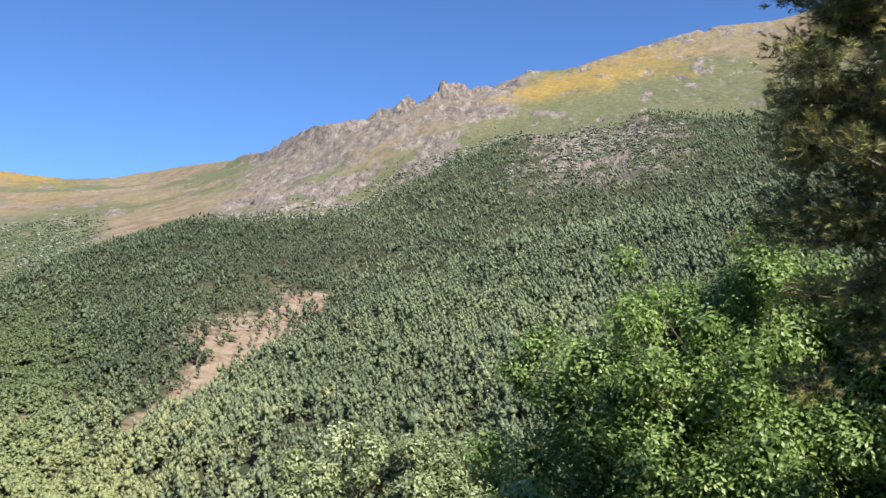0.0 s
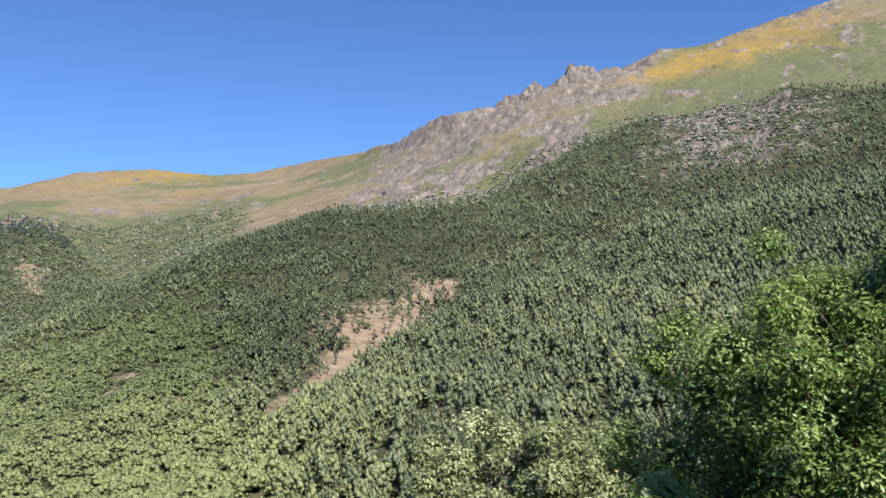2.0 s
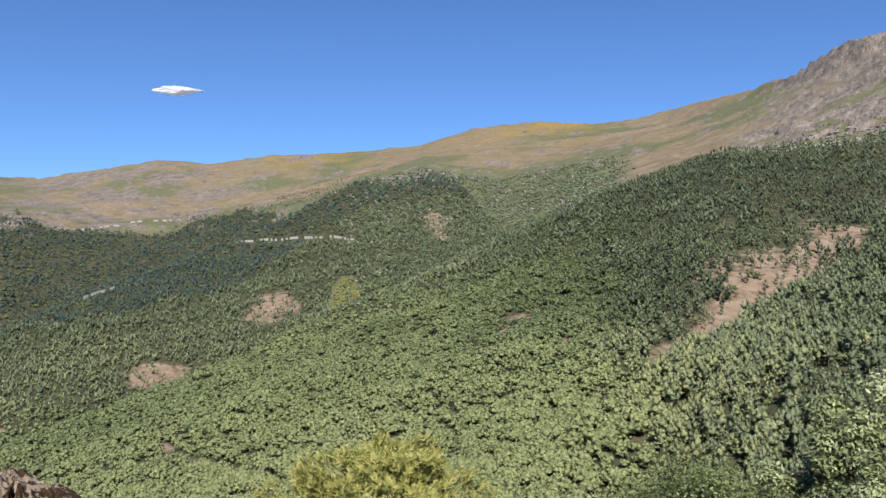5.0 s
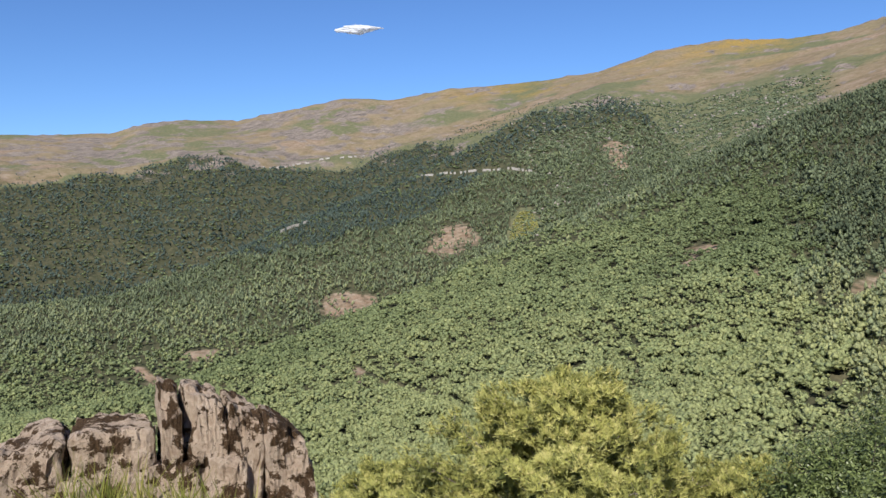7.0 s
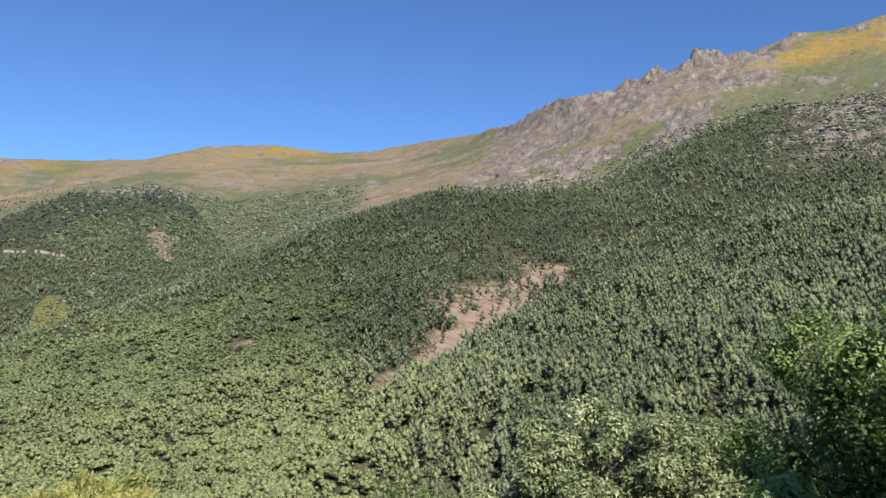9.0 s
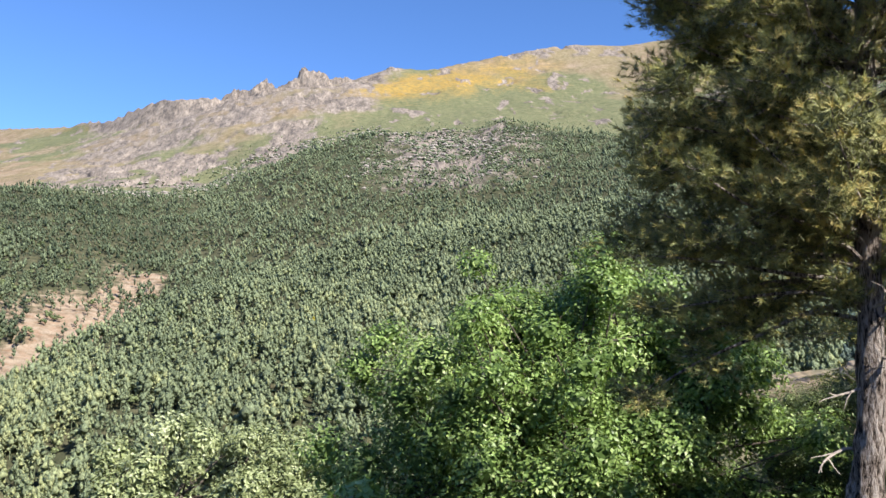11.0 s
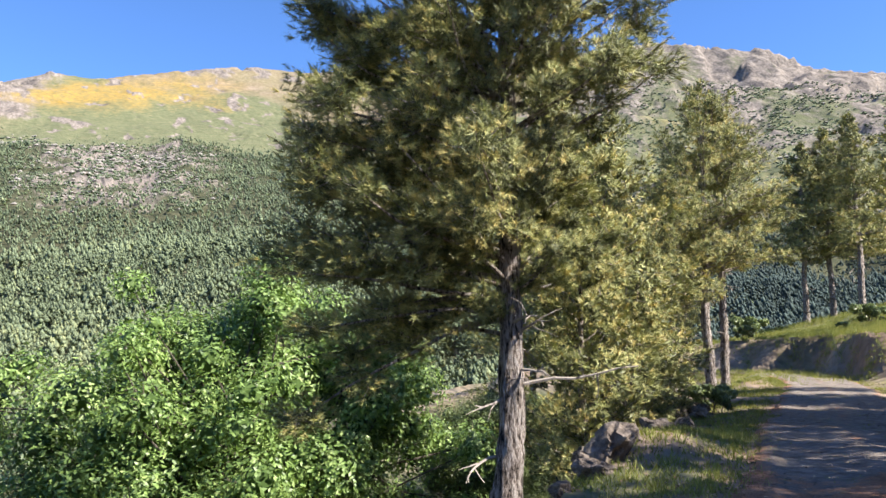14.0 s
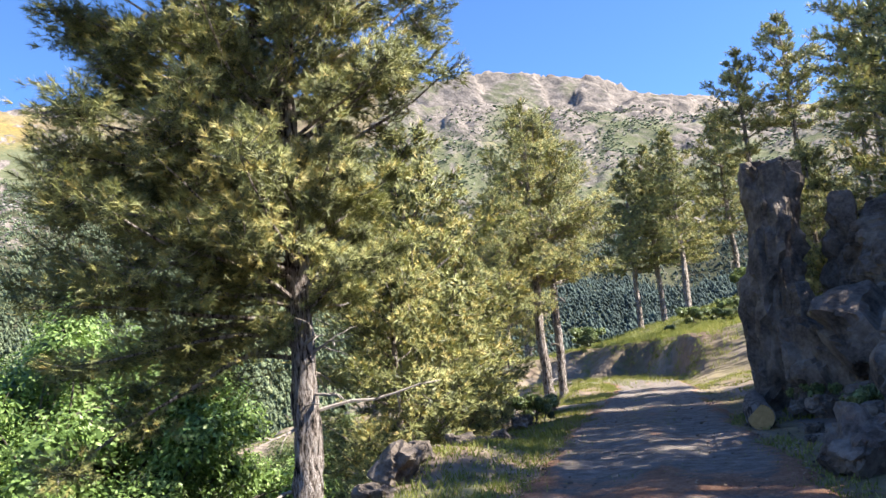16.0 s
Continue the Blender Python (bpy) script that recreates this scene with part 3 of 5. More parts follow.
def zones(x, y):
    """rock, broom in flower, bare earth, green turf at a place."""
    r, b = np.hypot(x, y), np.degrees(np.arctan2(-x, y))
    _, k = far_land(b, r)
    crest, wood, mid = k[-3][0], k[4][0], k[6][0]
    rock = rock_zone(b, r, k)
    above = smooth(-20, 80, r - np.maximum(wood, wood_edge(b, k)))
    n = fbm2(x, y, 220, 4, 51)
    broom = above * (1.0 * spot(b, r, -12.5, crest - 190, 6, 190) + 0.8 * spot(b, r, -7, crest - 240, 4, 90) + 0.85 * spot(b, r, 30, 3600, 8, 330) + 0.5 * spot(b, r, 46, 4050, 6, 260)
                     + 0.7 * spot(b, r, 13, crest - 60, 3, 90) + 0.6 * spot(b, r, 2, mid + 60, 3, 60) + 0.35 * smooth(0.1, 0.6, n))
    broom = broom + 0.3 * spot(b, r, 42.4, 1240, 1.0, 140)
    broom *= 0.6 + 0.5 * n + 0.5 * fbm2(x, y, 60, 3, 107)
    wb = b + 2.0 * fbm2(x, y, 60, 4, 63)
    wr = r + 80 * fbm2(x, y, 50, 4, 64)
    earth = ((13.4, 755, 4.0, 130), (10.4, 900, 1.5, 105), (19.2, 585, 1.9, 48), (16.6, 640, 1.9, 70), (47.6, 1330, 2.1, 65), (36.0, 1650, 1.0, 130), (30.8, 728, 1.1, 24), (27.5, 640, 0.5, 16),
             (55.0, 1130, 2.2, 40), (54.5, 654, 0.45, 20), (-12.0, 835, 0.9, 10), (64.0, 1000, 1.5, 30), (22.0, 3050, 3.0, 120), (68.5, 940, 0.8, 18))
    bare = sum(spot(wb, wr, *e) for e in earth) * (0.85 + 0.7 * fbm2(x, y, 22, 3, 66))
    bare = bare + above * (0.45 * smooth(0.15, 0.7, -n) + 0.22 * smooth(42, 52, b) * smooth(2500, 2900, r))
    rim = wood_edge(b, k)
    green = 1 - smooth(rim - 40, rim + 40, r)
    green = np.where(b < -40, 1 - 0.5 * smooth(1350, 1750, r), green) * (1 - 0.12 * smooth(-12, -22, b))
    meadow = 0.45 * smooth(-0.15, 0.4, fbm2(x, y, 300, 4, 57)) + 0.35 * (1 - smooth(wood + 150, wood + 550, r)) + 0.35 * spot(b, r, -17, crest - 380, 7, 160) + 0.6 * spot(b, r, 42.4, 1240, 1.1, 160) + 0.5 * smooth(20, 26, b) * (1 - smooth(38, 44, b)) * (1 - smooth(mid + 200, mid + 650, r))
    green = np.maximum(green * (1 - (spot(b, r, 42.4, 1240, 1.15, 160) > 0.3)), np.clip(meadow, 0, 0.5))
    d, s = track_offset(x, y)
    close = 1 - smooth(60, 120, r)
    bank = close * smooth(-2.0, -2.6, d) * smooth(-7.0, -4.5, d) * (0.55 + 0.6 * fbm2(x, y, 4, 3, 71))
    rock = np.maximum(rock, bank * 1.3 * smooth(118, 112, s))
    green = green * (1 - close) + close * np.clip(0.3 + 0.4 * fbm2(x, y, 2.5, 3, 73), 0, 0.5) * (np.abs(d + 1.7) > 3.2)
    bare = bare * (1 - close) + close * np.clip(0.45 * np.exp(-((x - 52) / 7) ** 2 - ((y - 27) / 8) ** 2) + 0.75 * smooth(2.2, 1.4, np.abs(d)) + bank + 0.8 * smooth(1.2, 1.8, d) * (1 - smooth(7, 11, d)) * (0.65 + 0.7 * fbm2(x, y, 1.6, 4, 75)), 0, 1)
    return [np.clip(q, 0, 1) for q in (rock, broom, bare, green)]


def build_land():
    bear = np.radians(np.concatenate([np.arange(-82, -26, 0.3), np.arange(-26, 18, 0.17), np.arange(18, 97, 0.3), np.arange(97, 278, 3.0)]))
    ring = np.concatenate([np.geomspace(0.4, 110, 130)[:-1], 110 + 1390 * np.linspace(0, 1, 100) ** 1.15, np.linspace(1500, 2500, 115)[1:], np.linspace(2500, 4900, 60)[1:]])
    rr, bb = np.meshgrid(ring, bear, indexing="ij")
    x, y = -np.sin(bb) * rr, np.cos(bb) * rr
    z = land(x, y)
    v = np.stack([x, y, z], -1).reshape(-1, 3)
    g = Geo()
    hub = np.array([[0, 0, float(land(np.zeros(1), np.zeros(1))[0])]])
    nb = len(bear)
    k = np.arange(nb)
    f = np.concatenate([grid_faces(len(ring), nb, True)[:, ::-1][:, [0, 1, 2]], np.stack([k, (k + 1) % nb, np.full(nb, len(v))], 1)])
    v = np.concatenate([v, hub])
    g.add(v, f)
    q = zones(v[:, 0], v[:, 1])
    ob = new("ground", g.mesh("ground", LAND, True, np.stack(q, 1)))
    return tagged(ob, "rocky mountainside and valley with turf, broom and bare soil", "ground", kind="structure")


build_land()


def build_track():
    seg = np.linalg.norm(np.diff(TRACK, axis=0), axis=1)
    run = np.concatenate([[0], np.cumsum(seg)])
    s = np.arange(10, run[-1], 0.25)
    c = np.stack([np.interp(s, run, TRACK[:, 0]), np.interp(s, run, TRACK[:, 1])], 1)
    t = unit(np.gradient(c, axis=0))
    nrm = np.stack([-t[:, 1], t[:, 0]], 1)
    o = np.linspace(-2.0, 2.0, 41)
    p = c[:, None, :] + nrm[:, None, :] * (o[None, :, None] + 0.12 * fbm2(s, 0 * s, 3, 3, 81)[:, None, None])
    rut = -0.022 * (np.exp(-((o - 0.8) / 0.32) ** 2) + np.exp(-((o + 0.8) / 0.32) ** 2)) + 0.025 * np.exp(-(o / 0.3) ** 2)
    edge = -0.22 * smooth(1.35, 2.0, np.abs(o)[None, :] + 0.25 * fbm2(s[:, None], o[None, :], 1.1, 3, 85))
    z = land(p[..., 0], p[..., 1]) + 0.06 + rut + edge + 0.03 * fbm2(p[..., 0], p[..., 1], 0.9, 4, 83)
    v = np.concatenate([p, z[..., None]], -1).reshape(-1, 3)
    q = np.abs(o)[None, :] + 0 * s[:, None]
    litter = 0.75 * smooth(1.0, 1.7, q) + 0.35 * smooth(0.35, 0.0, q) + 0.6 * (1 - smooth(93, 97, s))[:, None] * smooth(84, 88, s)[:, None]
    ob = new("road", Geo().add(v, grid_faces(len(s), len(o))[:, ::-1], np.clip(litter, 0, 1).ravel()).mesh("road", ROAD, True))
    tagged(ob, "unpaved brown dirt track with two worn wheel ruts", "road", kind="structure")


build_track()

# ---------------------------------------------------------------- far woods
rng = np.random.default_rng(4)


OCTA = (np.array([(1, 0, 0), (0, 1, 0), (-1, 0, 0), (0, -1, 0), (0, 0, 1), (0, 0, -1)], float), np.array([(0, 1, 4), (1, 2, 4), (2, 3, 4), (3, 0, 4), (1, 0, 5), (2, 1, 5), (3, 2, 5), (0, 3, 5)]))


def tree_templates(count, round_crown, clumps, core, tufts):
    """Small crowns for woods: lumps of foliage wound round the stem, with ragged tufts on them."""
    out = []
    for _ in range(count):
        g = Geo()
        turn = rng.uniform(0, 2 * np.pi)
        plump = rng.uniform(0.85, 1.15)
        for k in range(clumps):
            u = (k + rng.uniform(0.3, 0.7)) / clumps
            a = turn + 2.4 * k + rng.uniform(-0.4, 0.4)
            if round_crown:
                up = 0.1 + 0.9 * u
                q = 0.36 * math.sqrt(max(1 - up * up, 0)) * (clumps > 1)
                mid = np.array([q * math.cos(a), q * math.sin(a), 0.4 + 0.34 * up])
                size = np.array([0.25, 0.25, 0.2]) * rng.uniform(0.8, 1.2) * (1 if clumps > 3 else 1.25 if clumps > 1 else 1.9)
            else:
                wide = 0.158 * plump * (1 - u) ** 0.55 * (0.72 + 0.5 * min(u * 3, 1)) + 0.03
                q = 0.58 * wide * (clumps > 1) * (u < 0.86)
                mid = np.array([q * math.cos(a), q * math.sin(a), 0.36 + 0.56 * u])
                size = np.array([0.72 * wide, 0.72 * wide, 0.11 + 0.25 / clumps]) * rng.uniform(0.75, 1.2) * (1 if clumps > 3 else 1.2)
            tone = rng.uniform(0.28, 0.6)
            g.add(core[0] * (1 + 0.26 * rng.normal(size=(len(core[0]), 1))) * size * 0.88 + mid, core[1], tone - 0.02)
            if not tufts:
                continue
            dirs = unit(rng.normal(size=(tufts, 3)) + [0, 0, 0.35])
            c = mid + dirs * size * rng.uniform(0.8, 1.25, (tufts, 1))
            wide = size[0] * (0.34 if tufts > 6 else 0.42)
            s1 = unit(np.cross(dirs, rng.normal(size=(tufts, 3)))) * wide
            s2 = unit(np.cross(dirs, s1) + dirs * rng.uniform(-0.2, 0.9, (tufts, 1))) * wide
            tri = np.stack([c - s1 - s2 * 0.6, c + s1 - s2 * 0.6, c + s2], 1)
            g.add(tri.reshape(-1, 3), np.arange(tufts * 3).reshape(-1, 3), np.repeat(np.clip(tone + rng.uniform(-0.15, 0.2, tufts), 0, 1), 3))
        if clumps > 3 and not round_crown:
            g.add(*tube([[0, 0, -0.08], [0, 0, 0.6]], [0.016, 0.01], 3, caps=False), 0.0)
        out.append((np.concatenate(g.v), np.concatenate(g.f), np.concatenate(g.t)))
    return out


def grow(name, label, spots_xy, heights, widths, templates, mat, tone):
    """Many far trees as one mesh."""
    z = land(spots_xy[:, 0], spots_xy[:, 1])
    which = rng.integers(0, len(templates), len(z))
    turn = rng.uniform(0, 2 * np.pi, len(z))
    g = Geo()
    for k, (v, f, t) in enumerate(templates):
        i = np.where(which == k)[0]
        if not len(i):
            continue
        c, s = np.cos(turn[i])[:, None], np.sin(turn[i])[:, None]
        w, h = (heights[i] * widths[i])[:, None], heights[i][:, None]
        x = (v[None, :, 0] * c - v[None, :, 1] * s) * w + spots_xy[i, 0][:, None]
        y = (v[None, :, 0] * s + v[None, :, 1] * c) * w + spots_xy[i, 1][:, None]
        zz = v[None, :, 2] * h + z[i][:, None]
        pts = np.stack([x, y, zz], -1).reshape(-1, 3)
        ff = (f[None] + (np.arange(len(i)) * len(v))[:, None, None]).reshape(-1, 3)
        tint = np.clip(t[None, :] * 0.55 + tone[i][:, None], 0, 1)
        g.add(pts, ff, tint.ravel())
    ob = new(name, g.mesh(name, mat, True))
    return tagged(ob, label, "forest", kind="stuff")


def wood_density(x, y):
    r, b = np.hypot(x, y), np.degrees(np.arctan2(-x, y))
    _, k = far_land(b, r)
    rock, broom, bare, green = zones(x, y)
    wood = k[4][0]
    top = wood_edge(b, k)
    dens = 1 - smooth(top - 40, top + 25, r)
    dens = np.maximum(dens, 0.12 * (1 - smooth(top, top + 200, r)))
    dens = np.maximum(dens, 0.5 * smooth(26, 24, b) * smooth(-6, 2, b) * (1 - smooth(wood + 60, wood + 330, r)))
    dens = np.maximum(dens, 0.6 * smooth(22, 27, b) * (1 - smooth(40, 46, b)) * (1 - smooth(k[6][0] - 100, k[6][0] + 150, r)))
    dens *= 1 - 0.84 * np.clip(bare * 1.8, 0, 1)
    dens *= 1 - 0.95 * (np.abs(r - far_road_dist(b)) < 30) * (b > 41.5) * (b < 50)
    dens *= 1 - 0.75 * rock
    dens = np.maximum(dens, 0.6 * smooth(0.05, 0.3, fbm2(x, y, 280, 3, 105)) * smooth(38, 46, b) * smooth(k[6][0] - 50, k[6][0] + 50, r) * (1 - smooth(k[6][0] + 700, k[6][0] + 1100, r)))
    dens *= 1 - 0.95 * (spot(b, r, 42.4, 1240, 1.15, 160) > 0.3)
    dens *= np.where(b < -40, 1 - smooth(1350, 1750, r) * 0.85, 1)
    dens *= 1 - 0.95 * (np.abs(r - np.interp(b, (44.0, 46.9, 48.9, 51.3, 53.6, 54.6), (440, 500, 540, 589, 621, 660)) + 6 * fbm2(x, y, 30, 2, 92)) < 8) * (b > 44) * (b < 54.6)
    gaps = fbm2(x, y, 38, 4, 91)
    thin = smooth(24, 14, b)
    return dens * (1 - 0.1 * thin) * (1 - (0.22 + 0.4 * thin) * (1 - smooth(-0.5 + 0.15 * thin, -0.1 + 0.2 * thin, gaps)))


def scatter(r0, r1, spacing, b0=-80, b1=98):
    n = int(1.25 * math.pi * (r1 ** 2 - r0 ** 2) * (b1 - b0) / 360 / spacing ** 2)
    r = np.sqrt(rng.uniform(r0 ** 2, r1 ** 2, n))
    b = np.radians(rng.uniform(b0, b1, n))
    p = np.stack([-np.sin(b) * r, np.cos(b) * r], 1)
    # thin out crowded pairs on a small grid
    key = np.floor(p / (spacing * 0.62)).astype(np.int64)
    _, first = np.unique(key[:, 0] * 100003 + key[:, 1], return_index=True)
    p = p[first]
    return p[rng.uniform(size=len(p)) < wood_density(p[:, 0], p[:, 1])]


def plant_woods():
    """Pines and rounded broadleaf crowns, finer near, simpler far."""
    pines = [tree_templates(14, False, 6, OCTA, 6), tree_templates(12, False, 4, OCTA, 4), tree_templates(10, False, 2, OCTA, 2)]
    rounds = [tree_templates(14, True, 6, OCTA, 4), tree_templates(12, True, 4, OCTA, 3), tree_templates(10, True, 1, OCTA, 5)]
    for r0, r1, sp, rsp, lod, lift in ((270, 520, 4.1, 3.9, 0, 1.0), (520, 900, 4.8, 4.3, 1, 1.0), (900, 1700, 5.3, 5.6, 2, 1.0), (1700, 3300, 9.6, 10.0, 2, 1.5)):
        for is_round, step in ((False, sp), (True, rsp)):
            p = scatter(r0, r1, step, -78, 84)
            x, y = p[:, 0], p[:, 1]
            r, b = np.hypot(x, y), np.degrees(np.arctan2(-x, y))
            leafy = smooth(19, 27, b + 6 * fbm2(x, y, 120, 3, 95)) * (1 - smooth(850, 1200, r) * 0.8) + 0.10 + 0.5 * smooth(0.25, 0.5, fbm2(x, y, 150, 3, 96)) * (1 - smooth(700, 900, r))
            keep = (rng.uniform(size=len(p)) < leafy) == is_round
            p, r, b, x, y = p[keep], r[keep], b[keep], x[keep], y[keep]
            k = far_land(b, r)[1]
            spur = smooth(28, 34, b) * smooth(k[4][0] - 20, k[4][0] + 60, r)
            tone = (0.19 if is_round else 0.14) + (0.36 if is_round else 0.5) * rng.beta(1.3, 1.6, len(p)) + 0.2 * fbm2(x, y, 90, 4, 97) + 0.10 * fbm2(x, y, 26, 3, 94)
            # tone shifts by bearing and distance; far slopes' shade and haze go in here
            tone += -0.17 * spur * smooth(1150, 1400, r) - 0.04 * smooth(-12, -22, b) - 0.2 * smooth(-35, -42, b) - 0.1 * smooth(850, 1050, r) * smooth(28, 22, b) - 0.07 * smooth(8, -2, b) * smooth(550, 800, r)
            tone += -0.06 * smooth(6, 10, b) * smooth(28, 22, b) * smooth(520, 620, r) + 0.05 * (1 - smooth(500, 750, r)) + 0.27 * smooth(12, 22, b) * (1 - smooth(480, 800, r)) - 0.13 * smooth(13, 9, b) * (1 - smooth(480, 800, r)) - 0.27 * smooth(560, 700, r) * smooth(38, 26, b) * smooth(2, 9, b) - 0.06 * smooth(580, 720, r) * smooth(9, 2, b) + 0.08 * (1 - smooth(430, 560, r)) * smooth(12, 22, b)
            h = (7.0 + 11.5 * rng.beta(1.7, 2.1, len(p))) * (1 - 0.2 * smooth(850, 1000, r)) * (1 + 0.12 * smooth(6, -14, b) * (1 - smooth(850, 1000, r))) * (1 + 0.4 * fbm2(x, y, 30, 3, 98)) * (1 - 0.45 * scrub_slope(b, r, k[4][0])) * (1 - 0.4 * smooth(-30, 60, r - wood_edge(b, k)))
            # pines far enough off to take the haze-tinted foliage
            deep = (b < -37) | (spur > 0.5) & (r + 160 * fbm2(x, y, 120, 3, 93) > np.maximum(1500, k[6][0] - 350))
            if is_round:
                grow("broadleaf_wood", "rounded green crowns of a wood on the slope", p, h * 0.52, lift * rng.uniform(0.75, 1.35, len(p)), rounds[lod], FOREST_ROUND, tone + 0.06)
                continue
            for which, mat, words in ((~deep, FOREST, "dark green pine wood on the mountainside"), (deep, FOREST_HAZED, "dense pine wood across the far valley, tinted blue-green with haze")):
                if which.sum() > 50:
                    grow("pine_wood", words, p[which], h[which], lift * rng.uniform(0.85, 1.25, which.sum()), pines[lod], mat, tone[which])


plant_woods()


def scree():
    """Pale blocks and low dark scrub on the broken slope and along the upper edge of the wood."""
    n = 230000
    r, b = np.sqrt(rng.uniform(700 ** 2, 2350 ** 2, n)), rng.uniform(-72, 46, n)
    x, y = -np.sin(np.radians(b)) * r, np.cos(np.radians(b)) * r
    k = far_land(b, r)[1]
    edge = wood_edge(b, k)
    band = smooth(-25, 10, r - edge) * (1 - smooth(60, 190, r - edge)) * smooth(-8, -2, b) * (1 - smooth(12, 15, b))
    want = np.maximum.reduce([0.9 * band, 1.0 * scrub_slope(b, r, k[4][0]), 0.7 * smooth(-36, -42, b) * smooth(1150, 1350, r) * (1 - smooth(1950, 2050, r)), 0.75 * smooth(22, 26, b) * (1 - smooth(40, 44, b)) * smooth(k[4][0] - 20, k[4][0] + 60, r) * (1 - smooth(k[6][0] - 40, k[6][0] + 120, r))]) * smooth(-0.35, 0.25, fbm2(x, y, 40, 4, 111))
    for name, label, mat, lo, hi, share, category in (("scree_block", "pale grey blocks of scree on the mountainside", SCREE, 1.4, 5.0, 0.6, "scree"), ("scrub", "low dark scrub between the rocks", FOREST, 1.8, 4.6, 0.85, "scrub")):
        hit = np.where(rng.uniform(size=n) < want * share * np.where((b < -36) | (b > 18), (0.25 if mat is SCREE else 1.2), 1))[0]
        m = len(hit)
        w = (lo + (hi - lo) * rng.beta(1.1, 3.0, m))[:, None, None]
        foot = np.stack([x[hit], y[hit], land(x[hit], y[hit])], 1)[:, None, :]
        v = OCTA[0][None] * (1 + 0.28 * rng.normal(size=(m, 6, 1))) * np.concatenate([w * rng.uniform(0.9, 1.6, (m, 1, 1)), w, w * 0.75], 2) + foot + w * np.array([0, 0, 0.25])
        f = OCTA[1][None] + (np.arange(m) * 6)[:, None, None]
        g = Geo().add(v, f, np.repeat(rng.uniform(0.05, 0.5, m), 6))
        tagged(new(name, g.mesh(name, mat)), label, category, kind="stuff")


SCREE = plain("scree_stone", [(0.3, (0.17, 0.15, 0.135)), (0.5, (0.28, 0.25, 0.22)), (0.7, (0.36, 0.325, 0.29))], 0.15, 0.95, 0.6, 0.3)
scree()

# ---------------------------------------------------------------- near trees
def bent(start, way, length, steps, droop, wobble, r):
    p, d = [np.array(start, float)], unit(np.array(way, float))
    for _ in range(steps):
        d = unit(d + [0, 0, droop / steps] + r.normal(size=3) * wobble)
        p.append(p[-1] + d * length / steps)
    return np.array(p)


def needle_tufts(centres, ways, r, needles, length, width, tone):
    n = len(centres)
    face = unit(centres * [1, 1, 0] + r.normal(size=(n, 3)) * 0.2 + [0, 0, 0.3])
    d = unit(ways[:, None, :] * 0.75 + r.normal(size=(n, needles, 3)) * 0.55)
    ll = length * r.uniform(0.7, 1.15, (n, needles, 1))
    side = unit(np.cross(d, ways[:, None, :] * 0.6 + face[:, None, :] + r.normal(size=(n, needles, 3)) * 0.3)) * width
    base = centres[:, None, :] - ways[:, None, :] * r.uniform(0, 0.6, (n, needles, 1)) * length
    tri = np.stack([base - side, base + side, base + d * ll], 2)
    return tri.reshape(-1, 3), np.arange(n * needles * 3).reshape(-1, 3), np.repeat(tone, needles * 3)


